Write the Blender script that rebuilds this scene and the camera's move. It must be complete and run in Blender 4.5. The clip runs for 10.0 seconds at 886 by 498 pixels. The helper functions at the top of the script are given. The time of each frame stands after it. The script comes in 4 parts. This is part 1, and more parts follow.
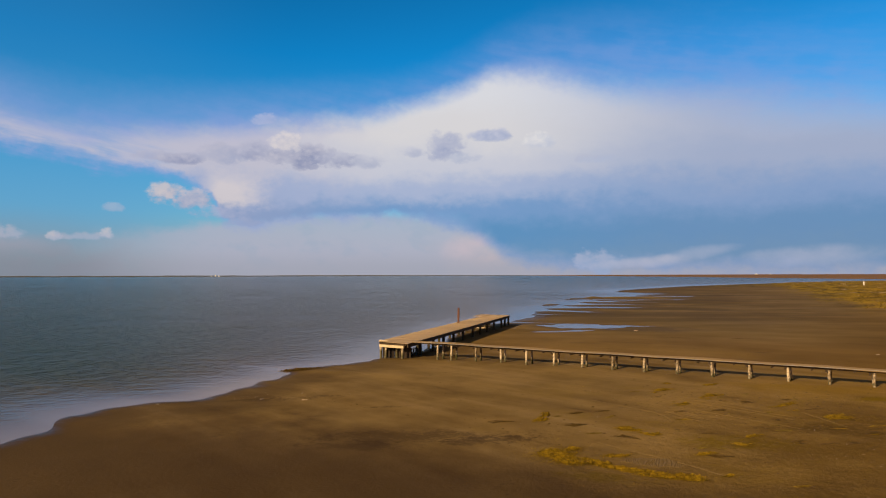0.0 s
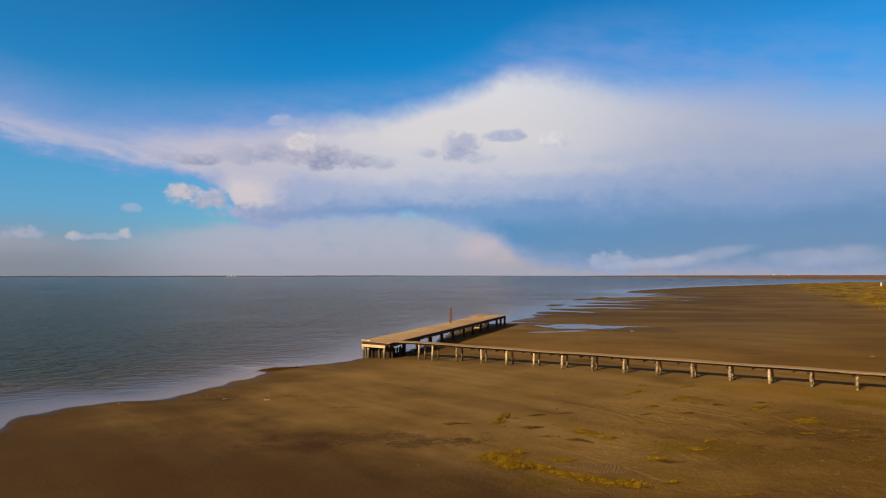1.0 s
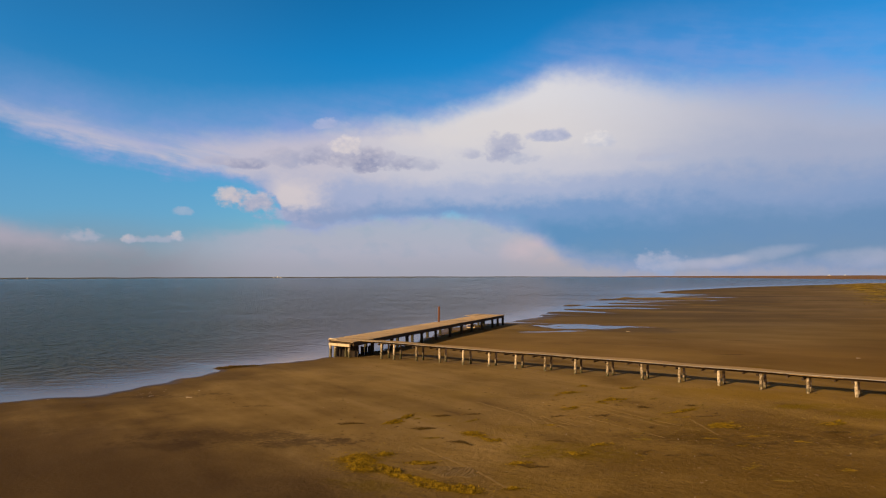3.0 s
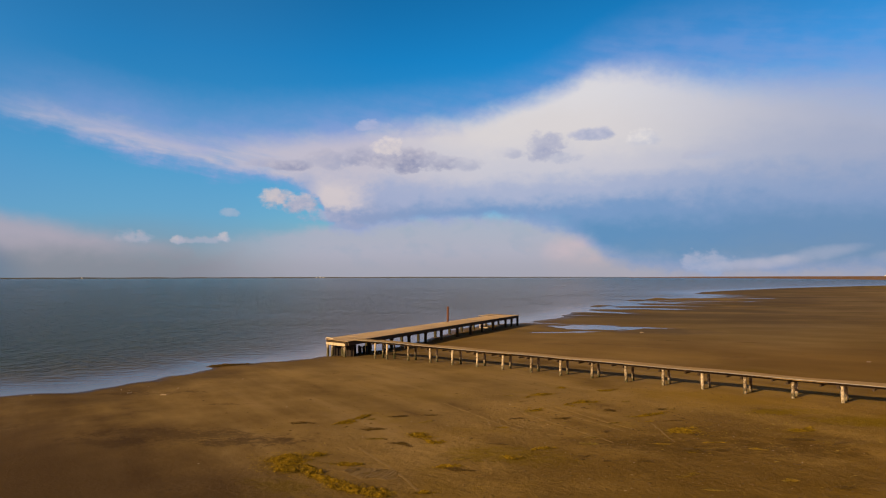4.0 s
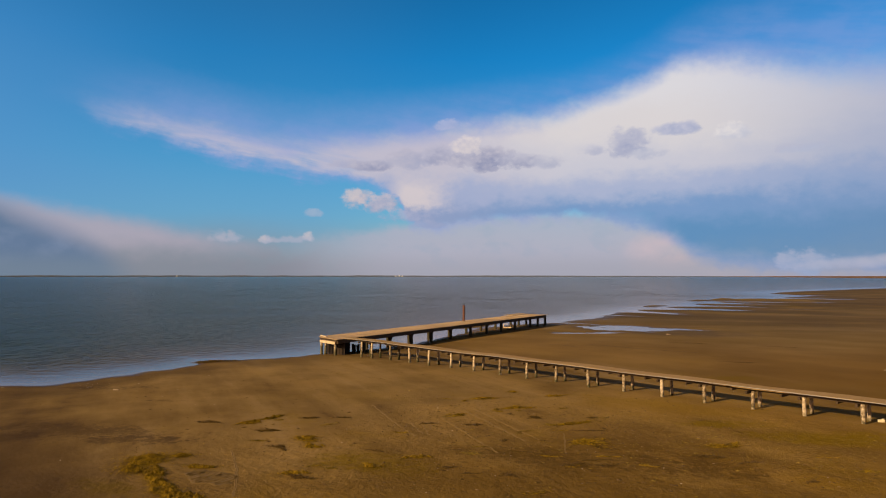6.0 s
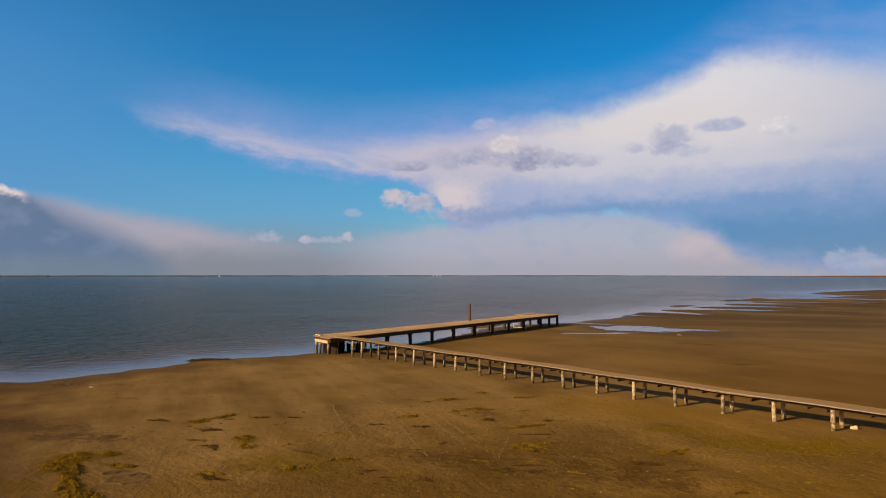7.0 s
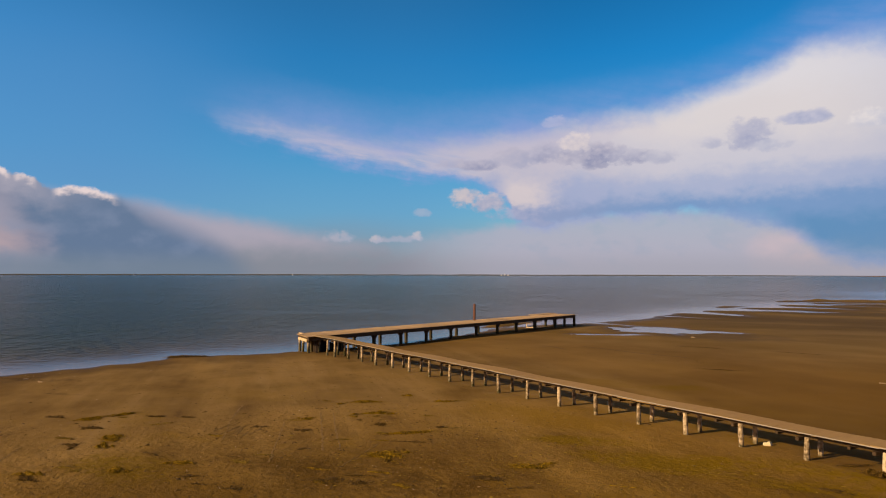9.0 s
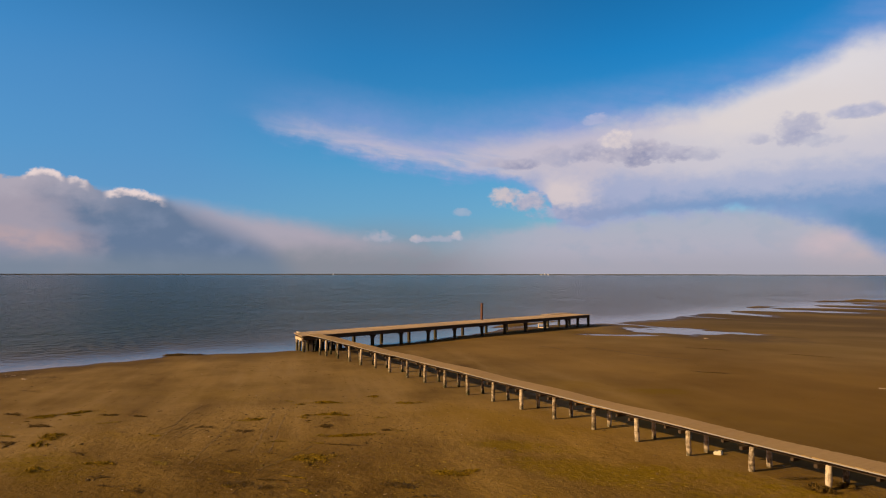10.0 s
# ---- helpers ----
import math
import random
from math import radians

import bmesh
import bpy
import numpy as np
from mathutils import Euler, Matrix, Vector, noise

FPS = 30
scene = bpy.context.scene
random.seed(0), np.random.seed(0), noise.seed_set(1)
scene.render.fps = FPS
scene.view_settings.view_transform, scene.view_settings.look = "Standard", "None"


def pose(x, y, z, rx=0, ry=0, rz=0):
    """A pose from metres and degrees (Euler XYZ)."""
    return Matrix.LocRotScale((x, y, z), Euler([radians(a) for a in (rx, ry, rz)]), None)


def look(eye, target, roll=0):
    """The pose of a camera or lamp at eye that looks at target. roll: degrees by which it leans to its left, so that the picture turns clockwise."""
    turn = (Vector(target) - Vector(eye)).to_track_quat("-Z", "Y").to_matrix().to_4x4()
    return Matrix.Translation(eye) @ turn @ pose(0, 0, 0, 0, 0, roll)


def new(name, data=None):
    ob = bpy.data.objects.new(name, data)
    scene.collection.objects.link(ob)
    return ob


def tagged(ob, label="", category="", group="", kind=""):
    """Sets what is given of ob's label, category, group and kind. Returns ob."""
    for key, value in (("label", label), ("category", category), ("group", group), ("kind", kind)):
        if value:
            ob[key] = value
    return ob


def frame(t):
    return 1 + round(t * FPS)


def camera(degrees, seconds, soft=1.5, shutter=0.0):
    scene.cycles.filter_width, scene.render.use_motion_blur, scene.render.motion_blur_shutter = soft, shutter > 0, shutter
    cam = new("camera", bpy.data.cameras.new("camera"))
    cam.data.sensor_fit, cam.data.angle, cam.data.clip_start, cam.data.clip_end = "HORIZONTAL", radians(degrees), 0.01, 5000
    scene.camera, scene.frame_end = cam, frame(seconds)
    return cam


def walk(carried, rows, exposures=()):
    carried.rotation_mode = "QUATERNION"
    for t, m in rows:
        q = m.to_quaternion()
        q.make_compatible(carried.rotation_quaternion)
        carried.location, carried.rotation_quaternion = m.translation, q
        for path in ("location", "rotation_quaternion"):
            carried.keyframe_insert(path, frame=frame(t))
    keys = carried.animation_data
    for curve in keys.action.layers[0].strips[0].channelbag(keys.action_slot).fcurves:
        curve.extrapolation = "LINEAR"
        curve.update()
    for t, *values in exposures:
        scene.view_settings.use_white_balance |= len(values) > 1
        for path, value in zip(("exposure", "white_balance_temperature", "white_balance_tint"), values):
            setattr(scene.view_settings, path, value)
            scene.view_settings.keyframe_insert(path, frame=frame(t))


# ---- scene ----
cam = camera(66.86, 10.0, soft=1.1)
ROWS = [
    (0.0, pose(32.643, -50.434, 7.720, 92.195, 0.166, 32.345)),
    (0.5, pose(33.472, -49.342, 7.680, 92.208, 0.084, 32.907)),
    (1.0, pose(34.592, -48.025, 7.564, 92.236, 0.084, 33.619)),
    (1.5, pose(35.697, -46.948, 7.445, 92.309, 0.050, 34.218)),
    (2.0, pose(36.971, -45.774, 7.369, 92.328, 0.069, 34.978)),
    (2.5, pose(38.266, -44.442, 7.324, 92.313, 0.144, 35.952)),
    (4.0, pose(42.466, -39.960, 7.165, 92.363, 0.132, 40.892)),
    (4.5, pose(43.756, -38.487, 7.175, 92.327, 0.069, 42.643)),
    (5.0, pose(44.995, -36.883, 7.145, 92.323, 0.035, 44.364)),
    (5.5, pose(46.042, -35.188, 7.134, 92.290, -0.013, 45.987)),
    (7.0, pose(49.049, -29.904, 7.003, 92.239, 0.025, 50.896)),
    (7.5, pose(49.968, -28.149, 7.005, 92.220, -0.055, 52.426)),
    (8.0, pose(50.849, -26.349, 7.003, 92.196, -0.090, 53.908)),
    (8.5, pose(51.629, -24.415, 6.964, 92.195, -0.084, 55.381)),
    (9.0, pose(52.360, -22.669, 6.909, 92.172, -0.080, 56.789)),
    (9.5, pose(53.008, -20.796, 6.869, 92.188, -0.063, 58.434)),
    (10.0, pose(53.605, -18.863, 6.851, 92.129, -0.052, 60.196)),
]
# the picture turns warmer and a little more magenta on the way
TINT = ((0.0, 0.0, 6500, 10), (2.0, 0.0, 6620, 11.5), (4.5, 0.0, 6700, 12.5), (7.5, 0.0, 6750, 14), (10.0, 0.0, 6850, 15.5))
walk(cam, ROWS, TINT)

# ---- light ----
SUN_AZ, SUN_EL = 191.0, 24.0     # degrees clockwise from +y, and above the horizon
scene.view_settings.exposure = 0.0
# ---- world: blue sky with a wide anvil cloud, low banks and small cumulus ----
class Num:
    """A value in the sky's node tree, for plain arithmetic."""
    def __init__(self, tree, socket):
        self.tree, self.socket = tree, socket

    def op(self, kind, *others):
        n = self.tree.nodes.new("ShaderNodeMath")
        n.operation = kind
        for i, v in enumerate((self, *others)):
            if isinstance(v, Num):
                self.tree.links.new(v.socket, n.inputs[i])
            else:
                n.inputs[i].default_value = v
        return Num(self.tree, n.outputs[0])

    def __add__(self, o):
        return self.op("ADD", o)

    def __sub__(self, o):
        return self.op("SUBTRACT", o)

    def __mul__(self, o):
        return self.op("MULTIPLY", o)

    def smooth(self, lo, hi):
        n = self.tree.nodes.new("ShaderNodeMapRange")
        n.interpolation_type = "SMOOTHSTEP"
        for key, v in (("Value", self), ("From Min", lo), ("From Max", hi)):
            if isinstance(v, Num):
                self.tree.links.new(v.socket, n.inputs[key])
            else:
                n.inputs[key].default_value = v
        return Num(self.tree, n.outputs[0])


def lin(r, g, b, gain=1.0):
    return tuple(gain * (c / 255 / 12.92 if c < 10 else ((c / 255 + 0.055) / 1.055) ** 2.4) for c in (r, g, b))


def grain(tree, x, y, z, scale, detail=4.0, rough=0.55):
    """Noise over three values."""
    v = tree.nodes.new("ShaderNodeCombineXYZ")
    for i, s in enumerate((x, y, z)):
        if isinstance(s, Num):
            tree.links.new(s.socket, v.inputs[i])
        else:
            v.inputs[i].default_value = s
    n = tree.nodes.new("ShaderNodeTexNoise")
    n.inputs["Scale"].default_value = scale
    n.inputs["Detail"].default_value = detail
    n.inputs["Roughness"].default_value = rough
    tree.links.new(v.outputs[0], n.inputs["Vector"])
    return Num(tree, n.outputs["Fac"])


def blend(tree, a, b, fac, how="MIX"):
    """Mix of two colours (sockets or triples)."""
    n = tree.nodes.new("ShaderNodeMix")
    n.data_type, n.blend_type = "RGBA", how
    if isinstance(fac, Num):
        tree.links.new(fac.socket, n.inputs[0])
    else:
        n.inputs[0].default_value = fac
    for i, c in ((6, a), (7, b)):
        if isinstance(c, tuple):
            n.inputs[i].default_value = (*c, 1)
        else:
            tree.links.new(c, n.inputs[i])
    return n.outputs[2]


def ramp(tree, value, stops, interp="EASE"):
    n = tree.nodes.new("ShaderNodeValToRGB")
    n.color_ramp.interpolation = interp
    els = n.color_ramp.elements
    while len(els) < len(stops):
        els.new(0.5)
    for el, (p, c) in zip(els, stops):
        el.position, el.color = p, (*c, 1)
    tree.links.new(value.socket, n.inputs[0])
    return n.outputs[0]


def profile(tree, az, points):
    """A height in degrees that follows the azimuth from -20 to 120 degrees."""
    n = tree.nodes.new("ShaderNodeFloatCurve")
    c = n.mapping.curves[0]
    while len(c.points) < len(points):
        c.points.new(0.5, 0.5)
    for p, (a, h) in zip(c.points, points):
        p.location = ((a + 20) / 140, h / 20)
    n.mapping.update()
    tree.links.new(((az + 20.0) * (1 / 140)).socket, n.inputs["Value"])
    return Num(tree, n.outputs[0]) * 20.0


world = bpy.data.worlds.new("sky")
scene.world = world
world.use_nodes = True
W = world.node_tree
sky = W.nodes.new("ShaderNodeTexSky")
sky.sky_type = "NISHITA"
sky.sun_disc = False
sky.sun_elevation = radians(SUN_EL)
sky.sun_rotation = radians(SUN_AZ)

coord = W.nodes.new("ShaderNodeTexCoord")
xyz = W.nodes.new("ShaderNodeSeparateXYZ")
W.links.new(coord.outputs["Generated"], xyz.inputs[0])
dx, dy, dz = (Num(W, s) for s in xyz.outputs)
az = (dx * -1.0).op("ARCTAN2", dy) * (180 / math.pi)      # degrees, to the left of +y
el = dz.op("ARCSINE") * (180 / math.pi)

SKY = 10.0                                                # the background's strength is 0.1
n_big = grain(W, az * 0.09, el * 0.2, 1.7, 1.0, 3, 0.45)
n_mid = grain(W, az * 0.45, el * 0.7, 4.1, 1.0, 5, 0.5)
n_fine = grain(W, az * 0.75, el * 1.1, 8.3, 1.0, 4, 0.55)
n_under = grain(W, az * 0.75 + 0.15, el * 1.1 - 0.4, 8.3, 1.0, 2, 0.5)
n_tiny = grain(W, az * 1.7 + n_mid * 1.2, el * 2.3 + n_fine * 0.9, 12.7, 1.0, 4, 0.55)
n_streak = grain(W, az * 0.1 + el * 0.12, el * 0.75 - az * 0.16, 2.2, 1.0, 4, 0.55)
n_comb = grain(W, az * 0.30 + el * 0.5, el * 2.2 - az * 0.42, 6.4, 1.0, 4, 0.5)

# clear air, deepened towards blue
tint = ramp(W, el * (1 / 60), ((0.0, (0.88, 0.96, 1.25)), (0.07, (0.46, 0.93, 1.28)), (0.16, (0.19, 0.90, 1.36)), (0.30, (0.03, 0.80, 1.36)), (0.38, (0.03, 0.70, 1.18)), (0.48, (0.85, 0.46, 0.46)), (0.60, (0.72, 0.33, 0.22)), (1.0, (0.52, 0.24, 0.15))), "LINEAR")
clear = blend(W, sky.outputs[0], tint, 1.0, "MULTIPLY")
sunward = blend(W, sky.outputs[0], (0.55, 0.31, 0.22), 1.0, "MULTIPLY")
clear = blend(W, clear, lin(92, 156, 206, SKY), az.smooth(44, 62) * el.smooth(-4, 5) * (el.smooth(14, 5) * 0.42 + 0.10))
clear = blend(W, clear, lin(86, 144, 200, SKY), az.smooth(66, 86) * el.smooth(2, 8) * el.smooth(26, 12) * 0.55)
col = blend(W, sunward, clear, az.smooth(-75, -25) * az.smooth(170, 120))

# haze over the horizon
haze = (el + (n_big - 0.5) * 2.0 + (n_mid - 0.5) * 1.2).smooth(5.6, 0.4) * (az.smooth(46, 56) * (n_mid.smooth(0.65, 0.4) * -0.25) + 0.88)
haze_col = blend(W, lin(166, 167, 184, SKY), lin(134, 137, 150, SKY), az.smooth(46, 62))
col = blend(W, col, haze_col, haze)

# the far bank under the anvil, with an arched top
top = profile(W, az, ((-20, 8), (-1, 11.9), (6.6, 13.2), (13, 14.4), (19.5, 15.9), (22.6, 16.7), (24.4, 17.0), (27.6, 16.8), (29.6, 16.0), (31, 15.4), (34, 14.5), (39, 13.4), (43, 12.9), (49.5, 11.9), (56.5, 11.2), (61.5, 11.0), (67, 11.9), (73, 12.8), (77, 13.2), (120, 13.2)))
low = profile(W, az, ((-20, 0.3), (-1, 0.4), (13, 0.6), (22, 0.8), (26.2, 1.4), (28.2, 2.6), (30.6, 4.0), (34, 4.8), (37.4, 5.0), (41, 4.9), (45.5, 4.6), (48.5, 4.1), (50.4, 4.4), (51.0, 5.6), (51.6, 6.7), (53.0, 7.5), (55.5, 8.1), (59, 8.4), (62, 8.9), (66, 9.6), (70, 10.6), (75, 11.7), (78, 13.0), (120, 13.2)))
arch = profile(W, az, ((-20, 0), (22, 0.4), (26.4, 1.8), (28.4, 3.5), (31.5, 4.9), (36, 5.6), (45, 5.4), (50, 4.6), (55, 3.8), (60, 3.2), (68, 2.2), (120, 0)))
near_end = az.smooth(37, 29)
bank = (arch - el + (n_mid - 0.5) * 1.6 + (n_tiny - 0.5) * 0.5).smooth(near_end * -0.8 - 0.5, near_end * 0.9 + 0.9) * az.smooth(64, 50) * 0.8
bank_col = blend(W, lin(174, 176, 194, SKY), lin(200, 184, 190, SKY), (az + (n_mid - 0.5) * 10.0).smooth(34, 28.5))
bank_col = blend(W, bank_col, lin(142, 166, 190, SKY), (n_mid * 0.6 + n_big * 0.4).smooth(0.52, 0.38) * 0.3)
bank_col = blend(W, bank_col, lin(160, 163, 176, SKY), el.smooth(2.4, 0.3) * 0.8)
col = blend(W, col, bank_col, bank)

# the anvil
ev = el + (n_big - 0.5) * 2.0 + (n_streak - 0.5) * (az.smooth(44, 60) * 1.3 + 0.5) + (n_mid - 0.5) * 0.9 + (n_tiny - 0.5) * 0.5
soft = az.smooth(30, 12) * 1.3 + 1.15 + az.smooth(36, 46) * 0.1
over = (ev - top) * (soft.op("DIVIDE", 1.0).op("POWER", -1.0))
wing = az.smooth(51, 60)
under = el + (n_mid - 0.5) * 1.3 + (n_fine - 0.5) * 0.7 + (n_tiny - 0.5) * 0.55 + wing * (n_comb - 0.5) * 1.2 - low
anvil = over.smooth(1.0, -1.1) * under.smooth(near_end * -0.9 - 0.25, wing * 0.7 + near_end * 0.9 + 0.55)
anvil = anvil * (wing * ((n_streak * 0.7 + n_comb * 0.3).smooth(0.34, 0.62) * 0.55 - 0.62) + 1.0) * az.smooth(79, 70)
level = el + (n_big - 0.5) * 2.8 + (n_mid - 0.5) * 1.8 + (n_tiny - 0.5) * 0.8
anvil_col = ramp(W, level * (1 / 20), ((0.05, lin(104, 146, 184, SKY)), (0.17, lin(92, 143, 188, SKY)), (0.26, lin(118, 154, 198, SKY)), (0.35, lin(168, 180, 208, SKY)), (0.45, lin(200, 201, 212, SKY)), (0.60, lin(216, 213, 214, SKY)), (0.76, lin(218, 218, 222, SKY)), (0.90, lin(178, 188, 220, SKY))))
left_col = ramp(W, level * (1 / 20), ((0.20, lin(146, 164, 198, SKY)), (0.27, lin(140, 158, 194, SKY)), (0.34, lin(160, 172, 204, SKY)), (0.43, lin(192, 190, 204, SKY)), (0.58, lin(190, 188, 206, SKY)), (0.70, lin(156, 168, 208, SKY))))
anvil_col = blend(W, anvil_col, left_col, (az + (n_mid - 0.5) * 6.0).smooth(36, 50))
far_side = ramp(W, level * (1 / 20), ((0.05, lin(112, 144, 178, SKY)), (0.20, lin(106, 142, 182, SKY)), (0.32, lin(130, 155, 194, SKY)), (0.46, lin(156, 168, 196, SKY)), (0.68, lin(170, 178, 202, SKY)), (0.88, lin(130, 162, 214, SKY))))
anvil_col = blend(W, anvil_col, far_side, az.smooth(30, 8) * 0.9)
# thin veil above it, its upper rim hooked over the brightest part
veil = over.smooth(3.6, -0.3) * ((n_streak * 0.6 + n_mid * 0.4).smooth(0.36, 0.66) * 0.40 + 0.28 + az.smooth(40, 52) * az.smooth(78, 64) * 0.20)
col = blend(W, col, lin(138, 160, 214, SKY), veil * under.smooth(-0.9, 0.5) * az.smooth(80, 66))
col = blend(W, col, anvil_col, anvil * 0.97)
# cream light on the ragged near edge beside the clear gap
edge_light = (az + (n_tiny - 0.5) * 1.6).smooth(46.0, 49.6) * (az + (n_fine - 0.5) * 1.0).smooth(52.5, 50.8) * (el + (n_tiny - 0.5)).smooth(5.2, 6.2) * (el + (n_mid - 0.5) * 2.0).smooth(9.0, 7.2)
col = blend(W, col, lin(222, 210, 206, SKY), edge_light * under.smooth(-0.1, 0.5) * 0.7)


def puff(col, a, v, ra, rv, lit, dark, strength=1.0, ragged=2.0, lift=0.0):
    """A small cloud: lit on top, darker below, its base flatter than its crown."""
    px, py = (az - a) * (1 / ra), (el - v) * (1 / rv)
    flat = py.op("MINIMUM", 0.0) * 0.8
    body = (px * px + py * py + flat * flat) * -1.0 + 1.0 + (n_fine - 0.5) * ragged + (n_mid - 0.5) * 1.8 + (n_tiny - 0.5) * 1.3
    mask = body.smooth(-0.05, 0.9) * strength
    light = (py * 0.7 + (n_fine - n_under) * 1.6 + (n_tiny - 0.5) * 1.8 + px * 0.35 + lift).smooth(-0.9, 1.0)
    return blend(W, col, blend(W, lin(*dark, SKY), lin(*lit, SKY), light), mask)


CREAM, LILAC = (188, 182, 194), (176, 180, 202)
# a pale bank in the west, with a dark cumulus in front of it
bank_top = profile(W, az, ((-20, 0), (56, 0.3), (61, 2.2), (66, 3.2), (72, 4.1), (78, 5.0), (82, 5.6), (88, 6.0), (96, 6.0), (120, 5)))
far_bank = (bank_top - el + (n_big - 0.5) * 1.4 + (n_mid - 0.5) * 0.8 + (n_tiny - 0.5) * 0.3).smooth(-0.8, 1.0) * az.smooth(57, 70) * 0.85
col = blend(W, col, blend(W, lin(172, 166, 180, SKY), lin(132, 140, 152, SKY), (el + (n_mid - 0.5) * 1.6).smooth(3.4, 0.8)), far_bank)
crest = profile(W, az, ((-20, 0), (70, 0), (73, 1.2), (76, 3.0), (78.2, 4.0), (80.4, 4.9), (82.4, 5.8), (83.2, 6.2), (84.4, 6.4), (86.4, 6.5), (87.0, 6.2), (88.0, 6.8), (88.8, 7.3), (89.8, 7.3), (90.4, 7.7), (91.9, 7.7), (92.3, 7.1), (95, 7.1), (120, 5)))
rough = az.smooth(80, 84)
depth = crest - el + (n_fine - 0.5) * rough * 0.5 + (n_mid - 0.5) * 0.7 + (n_tiny - 0.5) * rough * 0.5
cum = depth.smooth(rough * 1.0 - 1.1, rough * -1.5 + 1.7) * az.smooth(71, 75)
pink = (az + (n_mid - 0.5) * 5.0 + (n_big - 0.5) * 6.0 + (el - 4.0) * -0.4).smooth(86.5, 91.5)
belly = blend(W, lin(98, 122, 152, SKY), lin(158, 156, 172, SKY), pink)
belly = blend(W, belly, lin(176, 174, 188, SKY), (depth + (n_fine - 0.5) * 1.5).smooth(2.4, 0.4) * az.smooth(83, 90) * 0.6)
belly = blend(W, belly, lin(190, 164, 164, SKY), pink * (el + (n_mid - 0.5) * 2.4).smooth(3.8, 2.4) * el.smooth(1.0, 2.2) * 0.5)
belly = blend(W, belly, lin(122, 140, 168, SKY), (n_big * 0.6 + n_mid * 0.4).smooth(0.46, 0.62) * 0.6)
belly = blend(W, belly, lin(114, 132, 150, SKY), el.smooth(2.4, 0.4) * 0.8)
knobs = az.smooth(89.6, 90.2) * az.smooth(92.6, 92.0) + az.smooth(88.0, 88.5) * az.smooth(89.7, 89.2) * 0.8 + az.smooth(82.4, 83.4) * az.smooth(87.3, 86.6)
caps = (depth + (n_under - n_fine) * 1.6 + (n_tiny - 0.5) * -1.2).smooth(0.75, 0.05) * knobs
cum_col = blend(W, belly, lin(224, 212, 212, SKY), caps)
col = blend(W, col, cum_col, cum)
# ragged grey scraps across the near edge of the anvil
SCRAP, SCRAP_DARK = (182, 182, 200), (138, 146, 178)
col = puff(col, 55.6, 9.4, 2.0, 0.5, SCRAP, (164, 170, 198), 0.75)
col = puff(col, 53.6, 9.2, 2.4, 0.6, SCRAP, SCRAP_DARK, 0.9)
col = puff(col, 50.6, 9.7, 2.6, 1.1, SCRAP, (158, 166, 194), 0.8)
col = puff(col, 48.2, 10.2, 2.0, 1.1, (186, 187, 206), SCRAP_DARK, 0.7)
col = puff(col, 44.2, 9.8, 3.4, 1.5, (188, 187, 202), (134, 143, 176), 1.0)
col = puff(col, 45.5, 10.9, 1.7, 1.0, (222, 214, 213), (180, 182, 200), 0.8, 2.0, 0.2)
col = puff(col, 41.4, 9.6, 2.2, 0.9, (184, 186, 204), SCRAP_DARK, 0.8)
col = puff(col, 38.6, 9.5, 1.8, 0.7, (192, 194, 208), (160, 168, 194), 0.7)
col = puff(col, 47.0, 12.7, 1.9, 0.6, (186, 190, 218), (170, 178, 210), 0.6)
col = puff(col, 35.0, 10.4, 1.6, 0.6, (196, 198, 212), (164, 172, 198), 0.7)
col = puff(col, 32.2, 10.8, 2.2, 1.5, (186, 189, 206), (150, 160, 192), 0.95, 1.6)
col = puff(col, 30.6, 9.9, 1.6, 0.7, (194, 198, 212), (160, 170, 198), 0.75, 1.6)
col = puff(col, 28.2, 11.7, 2.2, 0.7, (188, 192, 212), (154, 166, 198), 0.9, 1.2)
col = puff(col, 24.2, 11.2, 1.5, 0.9, (228, 225, 224), (182, 190, 210), 0.7)
col = puff(col, 19.6, 9.6, 2.0, 0.5, LILAC, (170, 184, 212), 0.45)
# small cumulus round the clear gap
col = puff(col, 53.0, 6.1, 2.6, 1.0, (190, 188, 202), (156, 164, 192), 0.95, 1.4)
col = puff(col, 50.6, 5.0, 2.6, 0.8, (172, 178, 204), (142, 158, 194), 0.7)
col = puff(col, 54.9, 6.4, 1.5, 1.3, (206, 196, 198), (168, 172, 194), 0.85, 1.9, 0.0)
col = puff(col, 49.2, 4.3, 2.2, 0.45, (160, 170, 200), (146, 160, 194), 0.6)
col = puff(col, 58.6, 5.2, 0.8, 0.5, (198, 192, 204), (164, 172, 198), 0.38)
col = puff(col, 62.5, 3.0, 0.6, 0.5, (206, 196, 200), LILAC, 0.65)
col = puff(col, 60.6, 3.0, 2.0, 0.4, CREAM, LILAC, 0.5)
col = puff(col, 58.9, 3.2, 0.6, 0.55, (208, 198, 202), LILAC, 0.65)
col = puff(col, 65.5, 3.1, 1.6, 0.7, (190, 184, 196), LILAC, 0.5)
# soft plumes low over the land
def plume(col, a, v, ra, rv, tilt, tone, strength):
    px = ((az - a) + (el - v) * tilt) * (1 / ra)
    py = (el - v) * (1 / rv)
    body = (px * px + py * py) * -1.0 + 1.0 + (n_mid - 0.5) * 1.6 + (n_big - 0.5) * 0.8
    return blend(W, col, lin(*tone, SKY), body.smooth(-0.1, 1.3) * strength)


